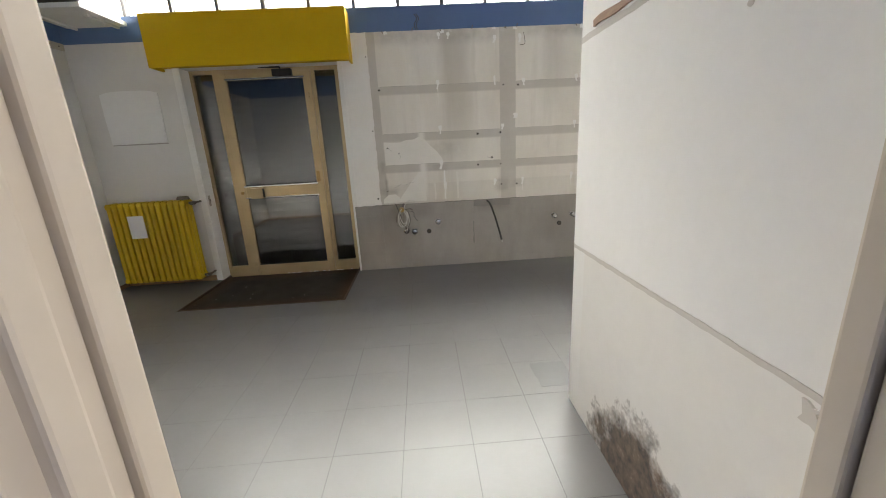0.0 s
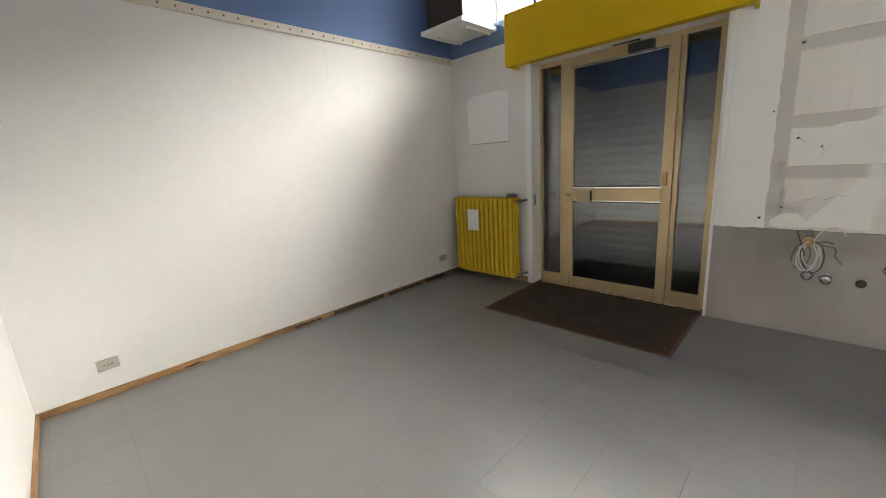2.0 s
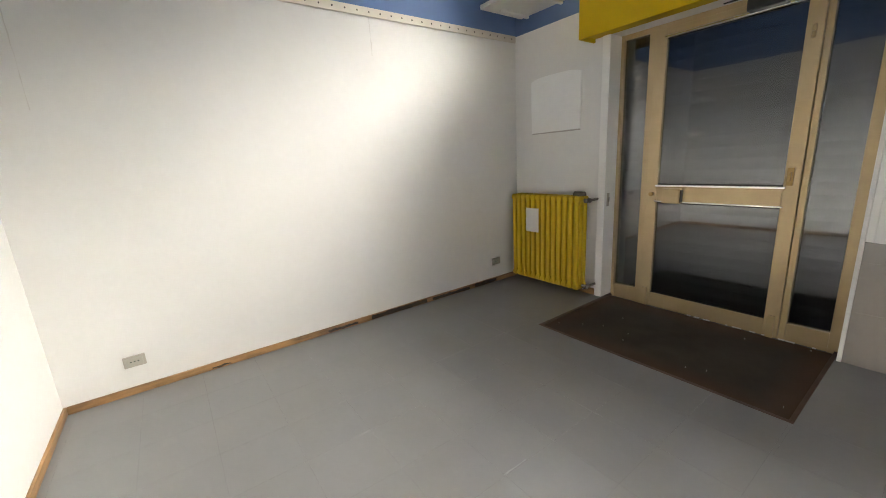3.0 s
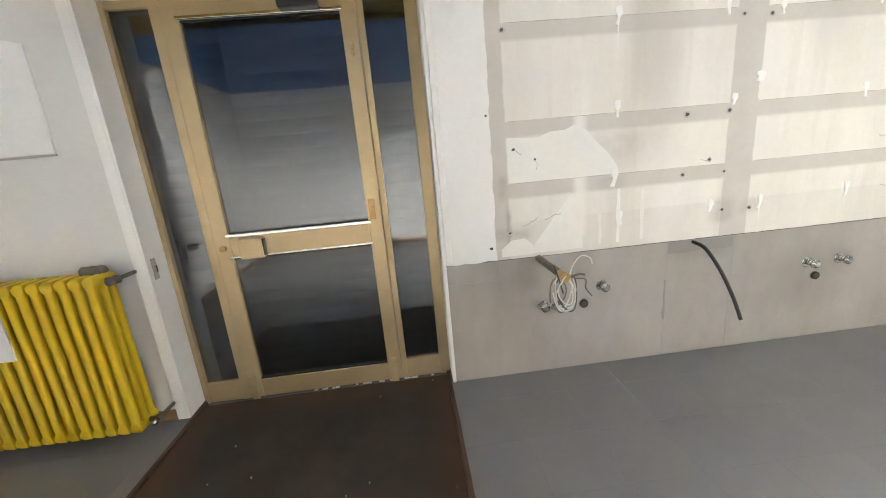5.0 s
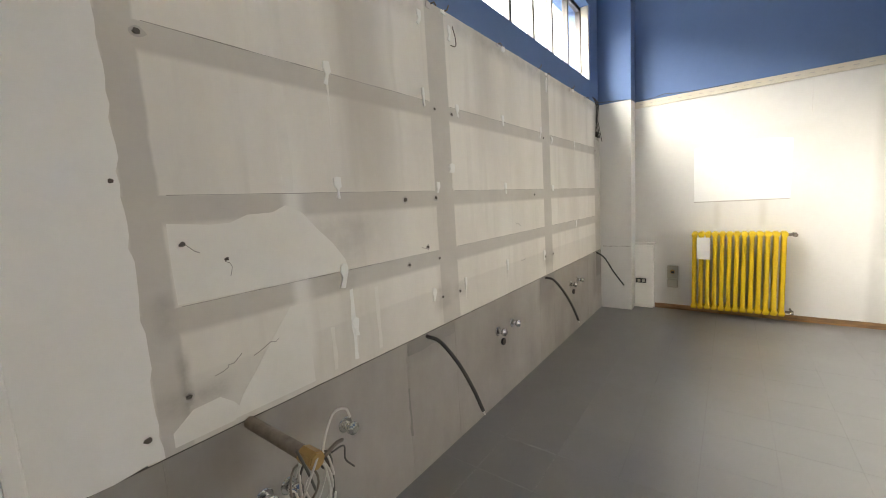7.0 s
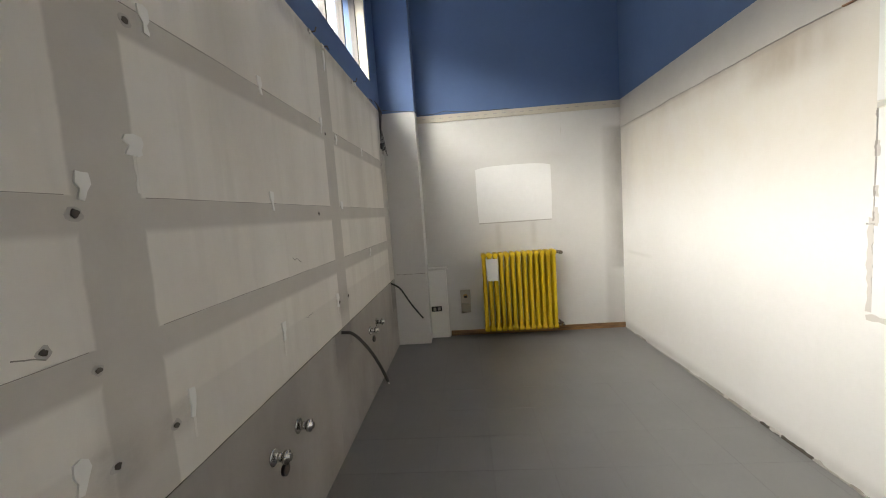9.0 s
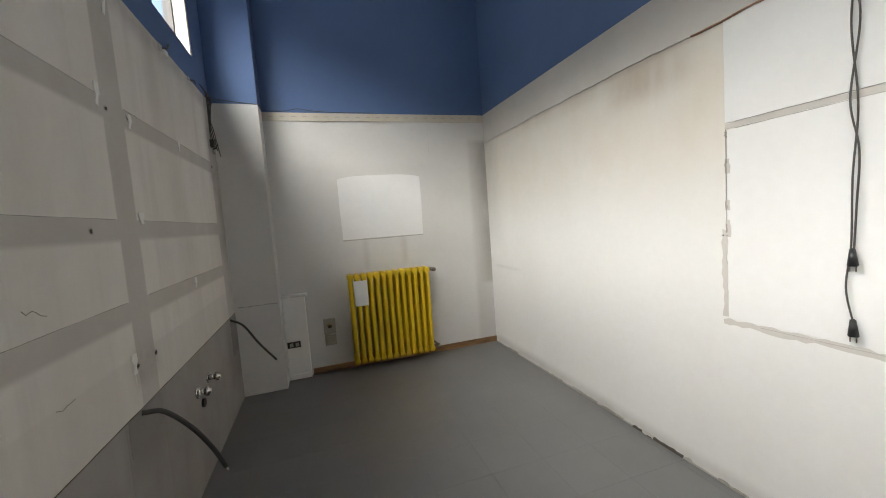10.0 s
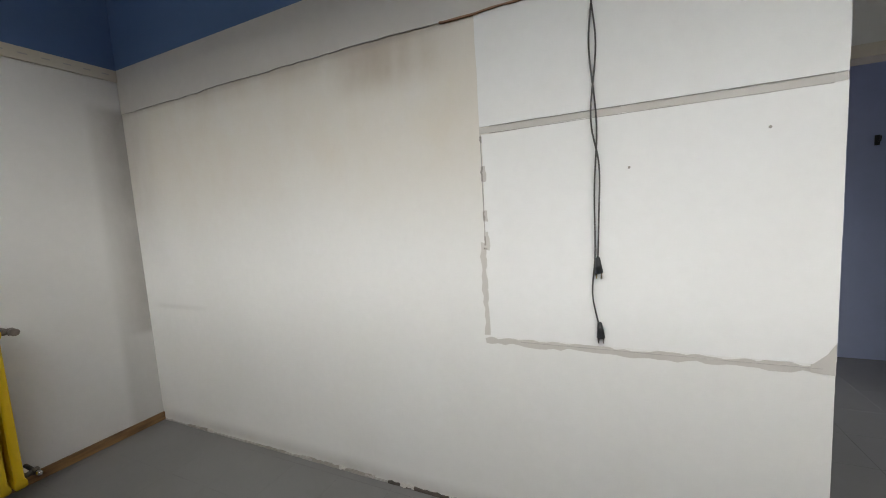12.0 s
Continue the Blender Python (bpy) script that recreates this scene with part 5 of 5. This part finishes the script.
# ---- partition traces ----
part("glue_strip", ragged(ON_P, 0.745, SOUTH_Y - 0.002, 0.864, 0.881, 0.0022, 0.0025, 0.03, 0.0, 601), GREYBAND, wall_partition)
part("flush_board", ragged(ON_P, 0.745, SOUTH_Y - 0.002, 0.885, 1.775, 0.003, 0.002, 0.1, 0.0, 602), PATCH, wall_partition)
part("glue_strip", ragged(ON_P, 0.745, SOUTH_Y - 0.002, 1.776, 1.80, 0.002, 0.003, 0.06, 0.0, 603), GREYBAND, wall_partition)
part("split_batten", ragged(ON_P, 1.2, 1.93, 1.81, 1.835, 0.008, 0.005, 0.05, 0.0, 604), RAWWOOD, wall_partition, "splintered reddish wood edge")
part("crumb", ragged(ON_P, 0.845, 0.882, 0.81, 0.856, 0.006, 0.008, 0.012, 0.0, 605), GREYBAND, wall_partition)
for u, v in ((1.28, 1.86), (1.15, 1.64)):
    q = ON_P @ Vector((u, v, 0.002))
    part("anchor_hole", rod(q, q + Vector((-0.004, 0, 0)), 0.008, 8), GREYBAND, wall_partition)

# inner doorway lining
bm = bmesh.new()
box(WAY_X0, WAY_X0 + 0.024, 0.565, 0.685, 0.0, 2.14, 0.004, bm=bm)
box(WAY_X0, WAY_X0 + 0.034, 0.692, 0.742, 0.0, 2.14, 0.006, bm=bm)
box(WAY_X0, WAY_X0 + 0.042, 0.60, 0.645, 0.0, 2.14, 0.006, bm=bm)
box(WAY_X0 - 0.07, WAY_X0, 0.726, 0.742, 0.0, 2.21, 0.006, bm=bm)
setting("trim_doorway_left", bm, CASING, "beige painted door lining with grooves", "trim")
bm = bmesh.new()
box(WAY_X1 - 0.024, WAY_X1, 0.565, 0.685, 0.0, 2.14, 0.004, bm=bm)
box(WAY_X1 - 0.034, WAY_X1, 0.692, 0.742, 0.0, 2.14, 0.006, bm=bm)
box(WAY_X1, WAY_X1 + 0.07, 0.726, 0.742, 0.0, 2.21, 0.006, bm=bm)
setting("trim_doorway_right", bm, CASING, "beige painted door lining on the partition side", "trim")
bm = box(WAY_X0 + 0.035, WAY_X1 - 0.035, 0.565, 0.73, 2.14, 2.159, 0.004)
box(WAY_X0, WAY_X1, 0.726, 0.742, 2.14, 2.21, 0.005, bm=bm)
setting("trim_doorway_head", bm, CASING, "beige painted door head", "trim")
hook = thing("coat_hook", (-0.18, -0.58, 1.80), "small dark hook on the pale back wall", "hook")
part("plate", box(-0.015, 0.015, 0.0, 0.01, -0.04, 0.04, 0.003), BLACK, hook)
part("peg", tube(spline([(0, 0.01, 0.0), (0, 0.04, -0.01), (0, 0.05, 0.03)]), 0.006, 7), BLACK, hook)

# ---- floor tiles ----
P, GX, GY = 0.332, 0.165, 1.770


def tile_mesh(name, w, d):
    bm = box(-w / 2, w / 2, -d / 2, d / 2, -0.0009, 0.0, 0.0004, 1)
    me = bpy.data.meshes.new(name)
    bm.to_mesh(me)
    bm.free()
    me.materials.append(TILE)
    return me


full = tile_mesh("tile", P - 0.0009, P - 0.0009)
worn = tile_mesh("worn_tile", P - 0.003, P - 0.003)          # joints washed out by the doorway
half_worn = tile_mesh("half_worn_tile", P - 0.003, P - 0.0009)
rest = bmesh.new()
for i in range(-12, 16):
    for j in range(-9, 10):
        x0, x1, y0, y1 = GX + i * P, GX + (i + 1) * P, GY + j * P, GY + (j + 1) * P
        near = -2.2 < (x0 + x1) / 2 < 3.6 and 0.3 < (y0 + y1) / 2 < 4.0
        cx0, cx1, cy0, cy1 = max(x0, WEST), min(x1, EAST), max(y0, -0.57), min(y1, NORTH + 0.004)
        if cx1 - cx0 < 0.01 or cy1 - cy0 < 0.01:
            continue
        in_mat = cx1 > MX0 and cx0 < MX1 and cy1 > MY0 and cy0 < MY1 + 0.3
        bits = [(cx0, cx1, cy0, cy1)]
        if in_mat:
            bits = [(cx0, min(cx1, MX0), cy0, cy1), (max(cx0, MX1), cx1, cy0, cy1), (max(cx0, MX0), min(cx1, MX1), cy0, min(cy1, MY0))]
            bits = [b for b in bits if b[1] - b[0] > 0.006 and b[3] - b[2] > 0.006]
        if near and not in_mat and abs(cx1 - cx0 - P) < 1e-6 and abs(cy1 - cy0 - P) < 1e-6:
            trodden = -0.6 < (x0 + x1) / 2 < 1.2 and (y0 + y1) / 2 < 2.8
            o = new("tile", full if not trodden else worn if y1 < GY + 0.01 else half_worn)
            o.location = ((x0 + x1) / 2, (y0 + y1) / 2, noise.noise(Vector((i * 3.1, j * 2.7, 0))) * 0.0002)
            o.parent = floor
        else:
            for a, b, c, d in bits:
                box(a + 0.00045, b - 0.00045, c + 0.00045, d - 0.00045, -0.0009, 0.0, bm=rest)
SCUFF = plain("pale_scuff", (0.25, 0.247, 0.243), rough=0.6, big=8, amount=0.6)
FLAT = wall_frame((0, 0, 0), (1, 0, 0), (0, 0, 1))
FLAT.col[1] = (0, 1, 0, 0)
for k, (x0, x1, y0, y1) in enumerate(((-1.172, -1.166, 2.44, 2.57), (-0.845, -0.839, 2.36, 2.50))):
    part("scuff", ragged(FLAT, x0, x1, y0, y1, 0.0006, 0.002, 0.02, 0.0, 800 + k), SCUFF, floor)
part("worn_patch", ragged(FLAT, 0.95, 1.16, 2.16, 2.41, 0.0005, 0.008, 0.03, 0.0, 810), plain("worn_grey_tile", (0.158, 0.158, 0.157), (0.14, 0.138, 0.135), rough=0.36, big=3), floor)
part("tile_field", rest, TILE, floor)["kind"] = "stuff"
